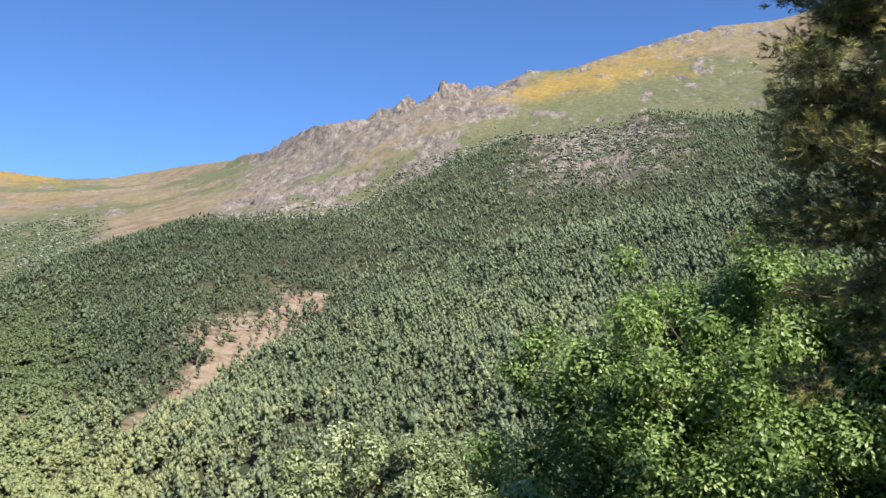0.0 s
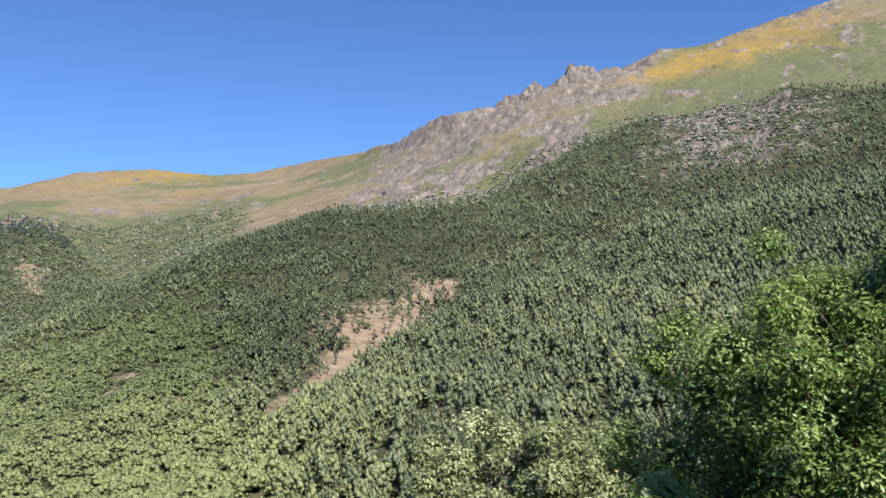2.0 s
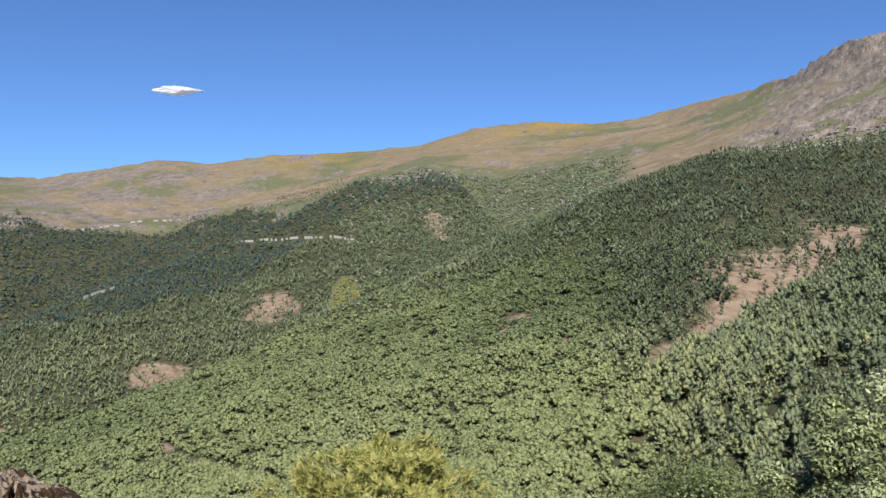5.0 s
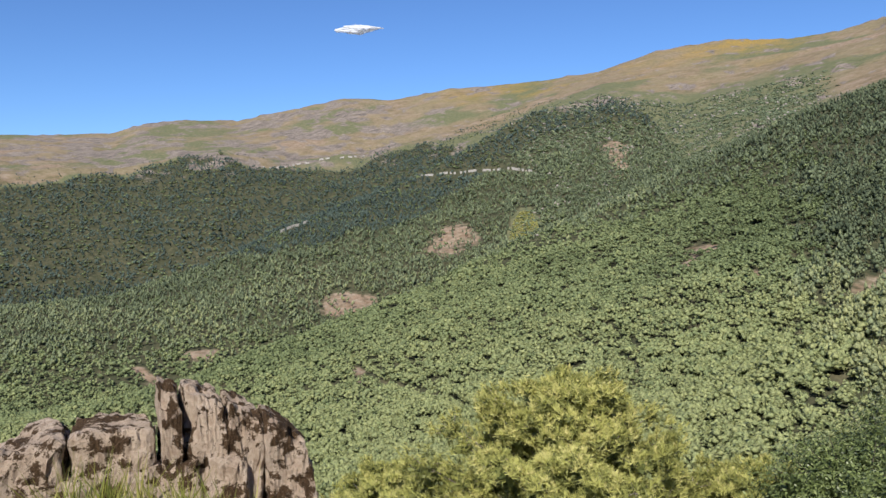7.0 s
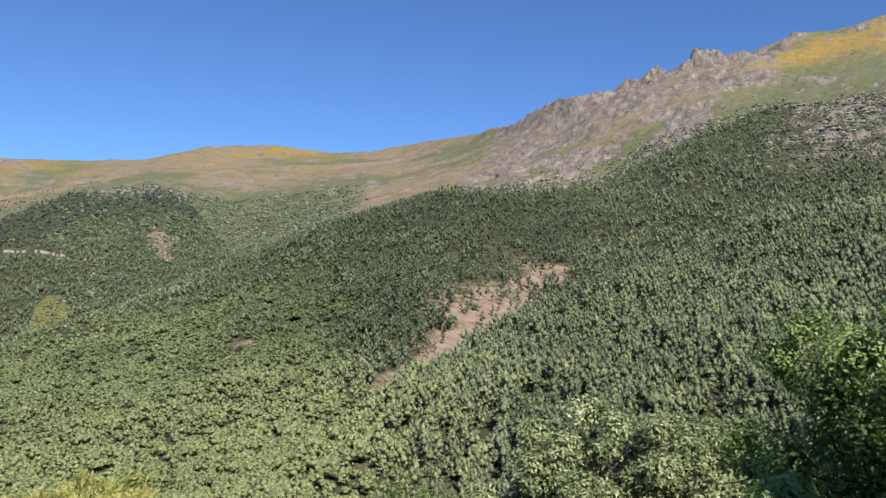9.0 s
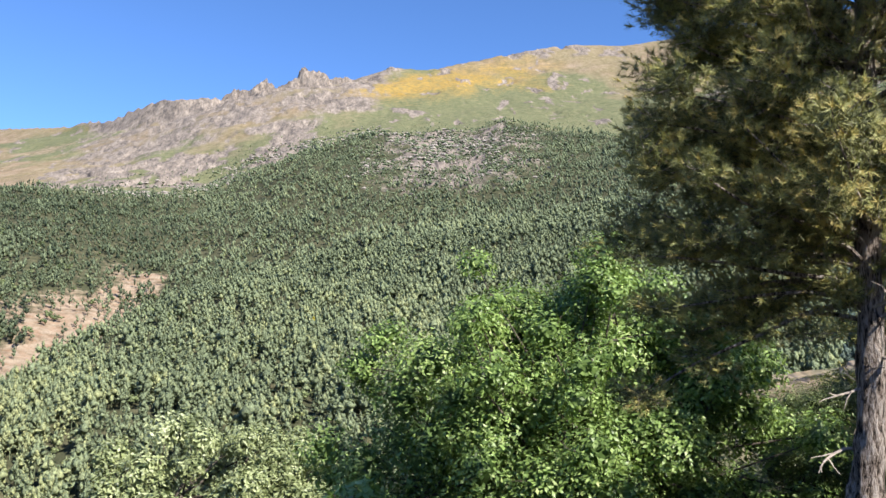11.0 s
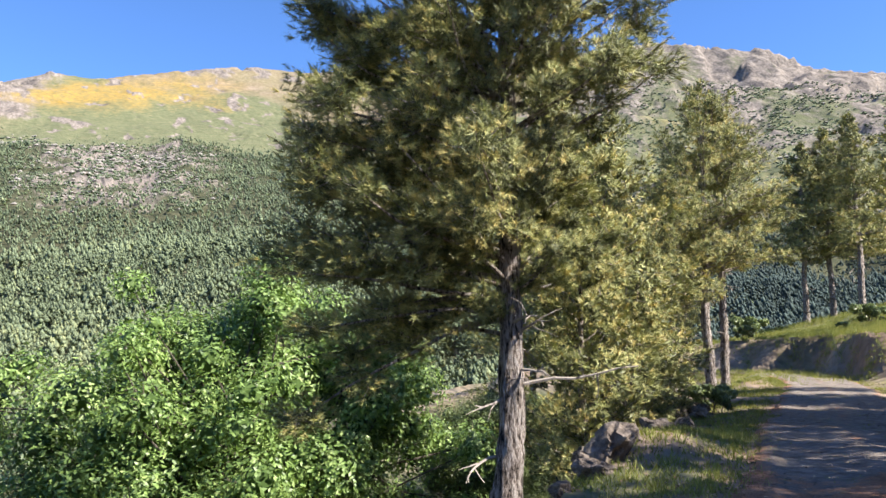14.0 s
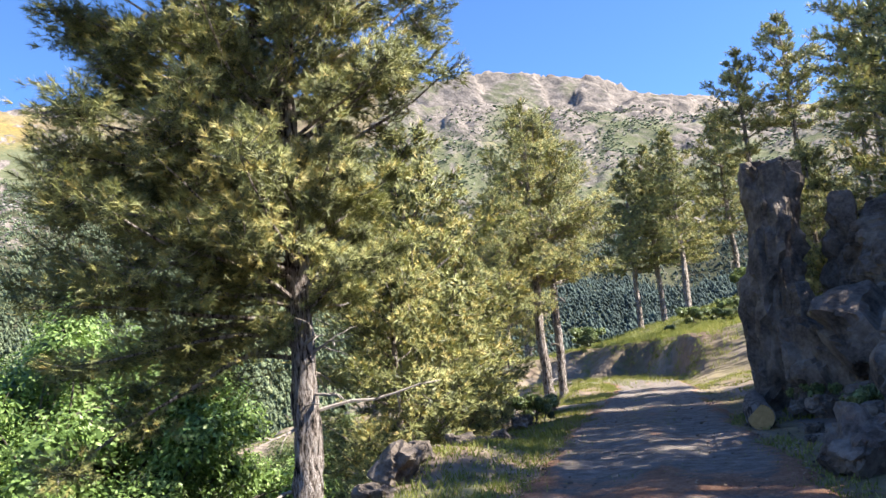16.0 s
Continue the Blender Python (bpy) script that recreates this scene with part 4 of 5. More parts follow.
def pine_tree(label, seed, height, bare_to, reach, trunk_r, whorl=0.5, tuft_step=0.16, needles=20, needle_mat=None, length=0.2, width=0.012, dead=8, lean=(0, 0), point=3.0, lower=1.0, side=(0.0, 0.0), boughs=(), open_to=(0.0, 0.0), long_snags=(), fill=10, upright=0.0, core=0.0):
    """A pine standing at the origin: trunk, limbs, dead snags and a crown of needle tufts."""
    r = np.random.default_rng(seed)
    tree = new("pine_tree")
    tagged(tree, label, "tree", "pines by the track")
    hs = np.linspace(-1.6, height, 120 if fill > 12 else 50)
    knots = np.linspace(-1.6, height, 30)
    sway = np.cumsum(r.normal(size=(30, 2)) * 0.028 * height / 14, axis=0)
    sway = np.stack([np.interp(hs, knots, sway[:, c]) for c in (0, 1)], 1)
    axis = np.stack([lean[0] * hs / height + sway[:, 0], lean[1] * hs / height + sway[:, 1], hs], 1)
    rad = trunk_r * np.clip(1.12 - hs / height, 0.05, 2) ** 0.85
    rad *= 1 + 0.45 * smooth(0.5, -0.4, hs)
    part("trunk", Geo().add(*tube(axis, rad, 26 if fill > 12 else 12, 0.3, seed)), BARK, tree, "", True)

    def stem(h):
        return np.array([np.interp(h, hs, axis[:, 0]), np.interp(h, hs, axis[:, 1]), h])

    limbs, crown, cones = Geo(), Geo(), Geo()
    h, turn = bare_to, 0.0
    while h < height - 0.2:
        u = (h - bare_to) / (height - bare_to)
        span = reach * (lower + (1 - lower) * smooth(0, 0.3, u)) * max(1 - u ** point, 0.06)
        ring = []
        for k in range(r.integers(4, 7)):
            a = turn + k * 2 * np.pi / 5.5 + r.uniform(-0.35, 0.35)
            ring.append((h + r.uniform(-0.15, 0.15), a, span * r.uniform(0.6, 1.12) * (1 + side[1] * math.cos(a - radians(side[0]))), 0.05 + 0.75 * u + r.uniform(-0.15, 0.2), 0.35))
        if h == bare_to:
            ring += [(hb, radians(ab), lb, ub, db) for hb, ab, lb, ub, db in boughs]
        for hb, a, ll, up, bend in ring:
            if hb < open_to[1] and math.cos(a - radians(open_to[0])) > 0.6:
                ll *= 0.5
            p = bent(stem(hb), [math.cos(a), math.sin(a), up], ll, 7, bend, 0.09, r)
            limbs.add(*tube(p, np.linspace(0.22, 0.05, 8) * trunk_r * (0.5 + 0.5 * ll / reach), 5, caps=False))
            pads = 2 + int(ll * 1.1)
            pw = np.linspace(0.34, 1.0, pads) + r.uniform(-0.06, 0.06, pads)
            pc = np.stack([np.interp(pw * 7, np.arange(8), p[:, c]) for c in range(3)], 1)
            pc[:-1] += r.normal(size=(pads - 1, 3)) * [0.32, 0.32, 0.1] * min(1.0, ll / 2.5)
            pr = (0.26 + 0.11 * ll) * r.uniform(0.7, 1.15, pads)
            m = max(4, int(ll * 1.5 / tuft_step))
            own = r.integers(0, pads, m)
            off = unit(r.normal(size=(m, 3)) + [0, 0, 0.25]) * (pr[own] * r.uniform(0.35, 1.0, m) ** 0.5)[:, None] * [1, 1, 0.62]
            q = pc[own]
            c = q + off + [0, 0, 0.05]
            way = unit(off * (1.6 - 1.0 * upright) + [0, 0, 0.22 + 0.7 * upright] + 0.35 * unit(p[-1] - p[0]))
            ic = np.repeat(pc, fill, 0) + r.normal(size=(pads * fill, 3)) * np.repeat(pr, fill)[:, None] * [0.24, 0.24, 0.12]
            # inner tufts in darker tones: the crown's inner shade put into colour
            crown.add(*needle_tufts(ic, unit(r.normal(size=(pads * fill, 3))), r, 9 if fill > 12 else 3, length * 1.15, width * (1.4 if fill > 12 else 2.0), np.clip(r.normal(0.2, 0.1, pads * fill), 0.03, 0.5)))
            # near-black balls inside the pads, added as painted inner shade
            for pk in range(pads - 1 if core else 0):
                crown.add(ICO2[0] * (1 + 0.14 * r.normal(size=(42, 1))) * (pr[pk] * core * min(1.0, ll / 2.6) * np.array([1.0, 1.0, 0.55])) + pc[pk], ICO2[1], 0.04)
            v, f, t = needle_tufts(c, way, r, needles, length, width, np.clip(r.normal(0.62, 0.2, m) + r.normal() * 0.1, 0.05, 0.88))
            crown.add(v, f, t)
            for i in range(0, m, 6):
                limbs.add(*tube([q[i], q[i] * 0.4 + c[i] * 0.6 + [0, 0, -0.03], c[i]], [0.014, 0.01, 0.006], 3, caps=False))
            tips = np.where(r.uniform(size=m) < 0.10)[0]
            if len(tips):
                v, f, t = needle_tufts(c[tips] + way[tips] * length * 0.5, way[tips], r, 6, length * 0.45, width * 1.5, np.full(len(tips), 0.98))
                cones.add(v, f, t)
        h += whorl * r.uniform(0.75, 1.25)
        turn += 0.9
    for k in range(dead):
        hh = r.uniform(0.2, 1.0) * bare_to
        a = r.uniform(0, 2 * np.pi)
        p = bent(stem(hh), [math.cos(a), math.sin(a), r.uniform(-0.05, 0.4)], r.uniform(0.4, 1.2), 6, r.uniform(-1.0, -0.1), 0.3, r)
        if k < len(long_snags):
            hb, ab, lb = long_snags[k]
            p = bent(stem(hb), [math.cos(radians(ab)), math.sin(radians(ab)), 0.16], lb, 6, 0.1, 0.12, r)
        snags = Geo().add(*tube(p, np.linspace(0.038, 0.011, 7), 5))
        for j in (3, 4, 5):
            snags.add(*tube(bent(p[j], unit(p[j] - p[j - 1]) + r.normal(size=3) * 0.7, r.uniform(0.2, 0.7), 4, -0.5, 0.2, r), np.linspace(0.016, 0.005, 5), 3))
        part("dead_branch", snags, DEAD_WOOD, tree, "bare grey dead branch")
    part("branchwork", limbs, BARK, tree)["kind"] = "stuff"
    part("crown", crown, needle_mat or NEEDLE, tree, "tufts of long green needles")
    if cones.n:
        part("shoot_growth", cones, needle_mat or NEEDLE, tree, "yellow-brown flowering shoot tips")["kind"] = "stuff"
    return tree


def leafy_tree(name, label, seed, height, crown_mid, crown_size, blobs, leaves, leaf, mat, trunk_r=0.16, stems=3, lobes=(), blob_r=(0.2, 0.36)):
    """A broadleaf tree at the origin: stems, limbs to each leaf mass, and leaves set in those masses."""
    r = np.random.default_rng(seed)
    tree = new(name)
    tagged(tree, label, "tree")
    size, mid = np.array(crown_size, float), np.array(crown_mid, float)
    w = unit(r.normal(size=(blobs, 3)) + [0, 0, 0.25]) * r.uniform(0.35, 0.92, (blobs, 1)) ** 0.6
    c = mid + w * size
    br = size.mean() * r.uniform(*blob_r, blobs)
    if lobes:
        lo = np.array(lobes, float)
        pick = r.choice(len(lo), blobs, p=lo[:, 3] ** 2 / (lo[:, 3] ** 2).sum())
        c = lo[pick, :3] + unit(r.normal(size=(blobs, 3)) + [0, 0, 0.2]) * lo[pick, 3:] * r.uniform(0.55, 1.0, (blobs, 1))
        br = lo[pick, 3] * r.uniform(*blob_r, blobs)
    wood, crown = Geo(), Geo()
    trunks = Geo()
    feet = []
    for k in range(stems):
        a = k * 2 * np.pi / stems + r.uniform(0, 1)
        p = bent([0.25 * math.cos(a) * (stems > 1), 0.25 * math.sin(a) * (stems > 1), -0.5], [0.18 * math.cos(a), 0.18 * math.sin(a), 1], mid[2] + 0.3 * size[2], 9, 0.0, 0.07, r)
        trunks.add(*tube(p, trunk_r * np.linspace(1.1, 0.45, 10), 9, 0.12, seed))
        feet.append(p)
    for k in range(blobs):
        p0 = feet[k % stems][r.integers(4, 10)]
        m = (p0 + c[k]) / 2 + r.normal(size=3) * 0.2 + [0, 0, 0.15]
        wood.add(*tube(np.array([p0, (p0 + m) / 2 + [0, 0, 0.05], m, (m + c[k]) / 2, c[k]]), trunk_r * np.array([0.42, 0.36, 0.28, 0.2, 0.1]), 6))
        for j in range(4):
            wood.add(*tube(bent(c[k], r.normal(size=3) + [0, 0, 0.4], br[k] * 0.9, 3, 0.2, 0.2, r), [0.03, 0.02, 0.012, 0.006], 3, caps=False))
    share = np.repeat(np.arange(blobs), np.maximum((leaves * br ** 2 / (br ** 2).sum()).astype(int), 1))
    n = len(share)
    rad = r.uniform(0.12, 1.0, n) ** 0.3
    d = unit(r.normal(size=(n, 3)))
    lump = 1 + 0.5 * fbm(d * 2.3 + share[:, None] * 7.1, 3, seed)
    pos = c[share] + d * (rad * br[share] * lump)[:, None] * [1, 1, 0.85]
    twig = (r.uniform(size=(n, 1)) < 0.2) * d * 0.25 * br[share][:, None] * r.uniform(0, 1, (n, 1))
    pos += twig
    nrm = unit(d * 0.9 + [0, 0, 0.45] + r.normal(size=(n, 3)) * 0.42)
    u = unit(np.cross(nrm, r.normal(size=(n, 3))))
    v = np.cross(nrm, u)
    ll = leaf * r.uniform(0.65, 1.25, (n, 1))
    quad = np.stack([pos - u * ll, pos + v * ll * 0.45 - nrm * ll * 0.12, pos + u * ll, pos - v * ll * 0.45 - nrm * ll * 0.12], 1)
    # a dark ball in each leaf mass, its tone painting the shade inside
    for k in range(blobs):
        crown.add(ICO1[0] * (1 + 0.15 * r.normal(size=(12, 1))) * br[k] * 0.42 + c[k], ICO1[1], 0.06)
    i = np.arange(n)[:, None] * 4
    tone = np.clip(0.5 + 0.22 * r.normal(size=n) + 0.15 * r.normal(size=blobs)[share], 0.05, 1)
    crown.add(quad.reshape(-1, 3), np.concatenate([i + [0, 1, 3], i + [1, 2, 3]]), np.repeat(tone, 4))
    part("trunk", trunks, DARK_BARK, tree, "", True)
    part("branchwork", wood, DARK_BARK, tree)["kind"] = "stuff"
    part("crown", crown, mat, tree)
    return tree


def ground_z(x, y):
    return float(land(np.array([x]), np.array([y]))[0])


def stand(tree, x, y, turn=0.0, scale=1.0, sink=0.0):
    tree.matrix_basis = Matrix.LocRotScale((x, y, ground_z(x, y) - sink), Euler((0, 0, radians(turn))), (scale,) * 3)
    return tree


def stand_copy(tree, x, y, turn=0.0, scale=1.0, label=""):
    ob = copy_thing(tree, Matrix.Identity(4))
    if label:
        ob["label"] = label
    return stand(ob, x, y, turn, scale)


def stand_top(tree, x, y, top, made, turn=0.0):
    """Stand a tree made that many metres high so that its tip comes to the given height."""
    return stand(tree, x, y, turn, (top - ground_z(x, y)) / made)


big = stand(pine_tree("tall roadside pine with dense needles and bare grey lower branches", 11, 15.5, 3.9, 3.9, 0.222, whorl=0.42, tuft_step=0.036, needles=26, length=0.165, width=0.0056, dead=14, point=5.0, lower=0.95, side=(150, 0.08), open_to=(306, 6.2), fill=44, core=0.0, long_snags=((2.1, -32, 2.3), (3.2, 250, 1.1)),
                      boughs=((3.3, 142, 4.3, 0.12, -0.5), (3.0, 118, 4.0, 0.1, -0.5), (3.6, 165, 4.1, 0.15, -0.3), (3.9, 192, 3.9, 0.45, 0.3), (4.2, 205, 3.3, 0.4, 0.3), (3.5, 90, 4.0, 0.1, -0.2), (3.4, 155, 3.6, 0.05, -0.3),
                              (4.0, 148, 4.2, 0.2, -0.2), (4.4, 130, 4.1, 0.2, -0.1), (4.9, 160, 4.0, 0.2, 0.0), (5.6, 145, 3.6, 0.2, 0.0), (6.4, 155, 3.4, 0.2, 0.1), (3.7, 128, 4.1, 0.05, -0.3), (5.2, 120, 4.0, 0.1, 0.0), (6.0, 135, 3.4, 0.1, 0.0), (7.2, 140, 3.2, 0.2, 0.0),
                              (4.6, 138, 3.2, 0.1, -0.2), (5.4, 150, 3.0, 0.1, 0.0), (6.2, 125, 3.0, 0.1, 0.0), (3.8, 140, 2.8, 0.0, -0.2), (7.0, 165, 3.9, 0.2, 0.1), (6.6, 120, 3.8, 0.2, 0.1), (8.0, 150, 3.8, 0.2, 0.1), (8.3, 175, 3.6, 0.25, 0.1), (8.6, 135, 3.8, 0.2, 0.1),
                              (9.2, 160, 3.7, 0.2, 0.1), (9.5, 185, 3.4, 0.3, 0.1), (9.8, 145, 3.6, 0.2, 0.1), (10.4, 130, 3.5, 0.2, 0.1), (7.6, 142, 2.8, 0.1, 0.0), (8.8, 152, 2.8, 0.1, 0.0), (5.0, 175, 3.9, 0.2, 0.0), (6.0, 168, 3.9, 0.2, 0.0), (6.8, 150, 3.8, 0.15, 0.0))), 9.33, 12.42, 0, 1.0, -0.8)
p2 = stand(pine_tree("slender pine with an open layered crown beside the track", 12, 16.2, 6.6, 4.3, 0.24, whorl=0.62, tuft_step=0.075, needles=18, length=0.22, width=0.012, dead=9, lower=0.8, point=2.0), 34.0, 27.8, 40)
p3 = stand(pine_tree("tall pine on the grassy bank beyond the bend", 13, 16.8, 5.6, 5.0, 0.26, whorl=0.75, tuft_step=0.11, needles=15, length=0.28, width=0.019, dead=6, lower=0.85, point=1.35), 65.0, 37.6, 0)
bushy = stand(pine_tree("young bushy pine with pale hanging foliage", 17, 10.4, 2.0, 3.3, 0.17, whorl=0.58, tuft_step=0.09, needles=14, length=0.21, width=0.0145, dead=9, point=2.6, lower=0.8), 16.6, 17.6, 0)
young = stand_top(pine_tree("young yellow-green pine growing on the slope below the track", 14, 9.6, 1.0, 6.2, 0.17, whorl=0.32, tuft_step=0.05, needles=15, needle_mat=YOUNG_NEEDLE, length=0.27, width=0.017, dead=0, point=1.9, lower=0.95, upright=1.0, fill=18, core=0.36), -16.2, 18.9, -3.7, 9.8)
low_bushy = stand(pine_tree("young bushy pine branched down to the ground", 27, 6.2, 0.35, 2.3, 0.11, whorl=0.42, tuft_step=0.06, needles=16, length=0.18, width=0.011, dead=0, point=2.2, lower=0.9), 13.9, 15.4, 0)
stand_copy(low_bushy, 16.0, 15.9, 100, 0.8)
stand_copy(low_bushy, 19.6, 18.6, 200, 0.75)
umbrella = stand(pine_tree("old pine with a high sparse crown above the rocks", 18, 17.5, 10.4, 2.7, 0.24, whorl=0.95, tuft_step=0.085, needles=14, length=0.26, width=0.016, dead=6, point=2.6, lower=0.8), 52.0, 24.0, 0)
stand_copy(umbrella, 53.5, 21.5, 130, 1.08)
stand_copy(umbrella, 60.0, 20.0, 220, 0.95)
for x, y, turn, size in ((36.2, 28.6, 120, 0.93), (46, 46, 300, 0.95), (27, 33, 75, 0.9), (31.0, 27.6, 210, 0.72), (30.5, 31.0, 330, 0.8)):
    stand_copy(p2, x, y, turn, size)
for x, y, turn, size in ((68, 41.5, 140, 1.0), (66, 43, 230, 0.95), (73, 36.5, 60, 1.05), (78, 45, 10, 1.0), (60, 52, 310, 0.9)):
    stand_copy(p3, x, y, turn, size)
for x, y, turn, size in ((24.0, 23.4, 80, 0.75), (21.0, 20.5, 200, 0.8), (25.5, 10.2, 10, 0.62), (29, 11.5, 260, 0.7), (55, 47, 30, 0.7), (50, 50, 150, 0.6)):
    stand_copy(bushy, x, y, turn, size)
# right-bank pines, mostly out of view, added to shade the track
for x, y, turn, size in ((34.0, 10.5, 60, 0.85), (24.5, 3.2, 150, 0.75), (29.5, 6.6, 250, 0.8), (15.5, -4.0, 310, 0.7), (27.5, 0.5, 200, 0.85), (33.0, 4.0, 90, 0.9), (38.0, 8.0, 10, 0.9), (29.0, -4.5, 300, 0.95), (13.8, -9.5, 200, 0.85)):
    stand_copy(umbrella, x, y, turn, size)
# unseen bushy pines along the cut, added for their shade on the track
for ahead, aside, turn, size in ((13.0, 7.4, 130, 0.85), (15.6, 7.8, 250, 0.86), (19.0, 7.6, 70, 0.95), (23.5, 8.6, 310, 1.0), (28.0, 8.4, 190, 1.0), (22.0, 11.5, 160, 1.2)):
    stand_copy(bushy, 0.835 * ahead + 0.55 * aside, -0.4 + 0.55 * ahead - 0.835 * aside, turn, size)
for x, y, top, turn in ((-26.5, 19.5, -9.0, 100), (-13.0, 24.0, -6.9, 200), (-21, 24, -8.6, 20)):
    stand_top(copy_thing(young, Matrix.Identity(4)), x, y, top, 9.8, turn)

oak_lobes = [(a * 0.946 + d * 0.326, a * -0.326 + d * 0.946, z, q) for a, d, z, q in (
    (-2.0, 0.5, 9.9, 1.6), (1.4, 0.3, 10.2, 1.8), (-4.3, -0.3, 7.9, 1.2), (-0.4, 0.8, 7.6, 2.4), (3.6, 0.0, 8.3, 1.9), (-4.7, 0.4, 4.8, 1.9), (-1.6, -1.6, 5.0, 2.1), (2.0, -1.5, 5.4, 2.2),
    (5.2, 0.2, 6.0, 1.7), (4.6, -0.6, 3.4, 2.0), (0.0, -0.8, 2.6, 2.2), (-3.2, 0.0, 2.2, 1.8), (0.6, -2.4, 6.6, 1.9), (-0.4, -2.6, 3.9, 2.0), (2.6, -2.4, 3.2, 1.9),
    (-2.6, -1.0, 6.9, 2.0), (-3.4, -0.8, 3.6, 2.0), (-2.0, -1.8, 8.4, 1.5), (2.4, -1.0, 8.0, 1.9), (-5.6, 0.0, 3.0, 1.6), (0.2, -1.2, 9.2, 1.5))]
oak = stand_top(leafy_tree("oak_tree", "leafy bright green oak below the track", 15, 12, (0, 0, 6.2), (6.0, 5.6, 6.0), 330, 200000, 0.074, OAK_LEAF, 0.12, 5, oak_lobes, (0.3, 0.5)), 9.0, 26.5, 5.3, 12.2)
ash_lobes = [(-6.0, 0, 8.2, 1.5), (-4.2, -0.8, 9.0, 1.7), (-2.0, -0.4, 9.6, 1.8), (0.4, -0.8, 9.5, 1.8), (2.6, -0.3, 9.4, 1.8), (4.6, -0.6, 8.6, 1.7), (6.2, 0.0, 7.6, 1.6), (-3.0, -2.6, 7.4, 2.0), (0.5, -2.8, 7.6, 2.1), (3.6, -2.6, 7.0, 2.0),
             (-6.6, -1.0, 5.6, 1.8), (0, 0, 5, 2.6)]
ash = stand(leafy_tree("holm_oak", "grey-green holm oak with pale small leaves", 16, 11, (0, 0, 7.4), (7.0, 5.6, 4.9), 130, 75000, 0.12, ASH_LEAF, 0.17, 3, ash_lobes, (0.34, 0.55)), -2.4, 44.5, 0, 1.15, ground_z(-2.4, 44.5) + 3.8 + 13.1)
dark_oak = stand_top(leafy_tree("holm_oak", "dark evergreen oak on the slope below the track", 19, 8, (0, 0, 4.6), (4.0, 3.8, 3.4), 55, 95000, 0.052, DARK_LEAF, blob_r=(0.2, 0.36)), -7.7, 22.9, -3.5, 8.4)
for x, y, turn, size in ((18.4, 26.6, 150, 0.7), (21.5, 28.5, 90, 0.8)):
    stand_copy(dark_oak, x, y, turn, size)
sapling = stand_top(leafy_tree("oak_sapling", "small bright green oak sapling", 20, 4.5, (0, 0, 3.1), (1.1, 1.1, 1.5), 12, 3000, 0.11, OAK_LEAF, 0.05, 1), 1.9, 18.5, -1.6, 4.8)
shrub = stand(leafy_tree("shrub", "rounded green shrub on the bank", 21, 2, (0, 0, 0.9), (1.2, 1.2, 0.8), 12, 3500, 0.10, DARK_LEAF, 0.04, 3), 58, 33)
for x, y, size in ((61, 35, 0.8), (54, 40, 1.1), (70, 34, 1.6), (50, 37.5, 0.7), (50, 26, 0.5), (54, 29, 0.7), (56, 27, 0.6), (48.5, 23.5, 0.45), (60, 31, 0.8), (63, 33, 0.6), (52, 31.5, 0.4), (18.5, 15.3, 0.5), (22.5, 18.8, 0.6), (20.5, 7.0, 0.6), (16.5, 6.9, 0.4), (15.8, 6.0, 0.35), (17.1, 7.5, 0.3), (14.6, 5.3, 0.4), (13.6, 4.2, 0.45)):
    stand_copy(shrub, x, y, x * 40, size)


# ---------------------------------------------------------------- rocks, log, verge
def rock_geo(size, seed, cuts=26, rough=0.18, base=ICO4, square=2.0):
    """A split, weathered boulder: a ball cut by flat planes, then roughened."""
    r = np.random.default_rng(seed)
    v = base[0] / (np.abs(base[0]) ** square).sum(1, keepdims=True) ** (1 / square)
    for k in range(cuts):
        n = unit(r.normal(size=3) * [1, 1, 0.4 if square > 4 else 0.9])
        h = r.uniform(0.6, 0.95)
        over = v @ n - h
        v -= np.where(over > 0, over * 0.92, 0)[:, None] * n
    size = np.array(size)
    q = v * size / size.min()
    n, crack = fbm(q * 0.9 + seed * 3.1, 5, seed), fbm(q * 1.1 + seed, 3, seed + 5, True)
    push = 0.6 * rough * n - rough * smooth(0.42, 0.6, crack) + 0.3 * rough * fbm(q * 3.2 + seed, 4, seed + 9)
    v = v * size + unit(v * size.mean() / size) * (push * size.min() * 1.2)[:, None]
    return v, base[1]


def rock(name, label, x, y, size, seed, mat, turn=0.0, sink=0.3, z=None, base=ICO4, tilt=0.0, group="", square=3.0, rough=0.18):
    v, f = rock_geo(size, seed, rough=rough, base=base, square=square)
    ob = new(name, Geo().add(v, f).mesh(name, mat, False))
    zz = ground_z(x, y) if z is None else z
    ob.matrix_basis = pose(x, y, zz + size[2] * (1 - sink), tilt, 0, turn)
    return tagged(ob, label, "rock", group)


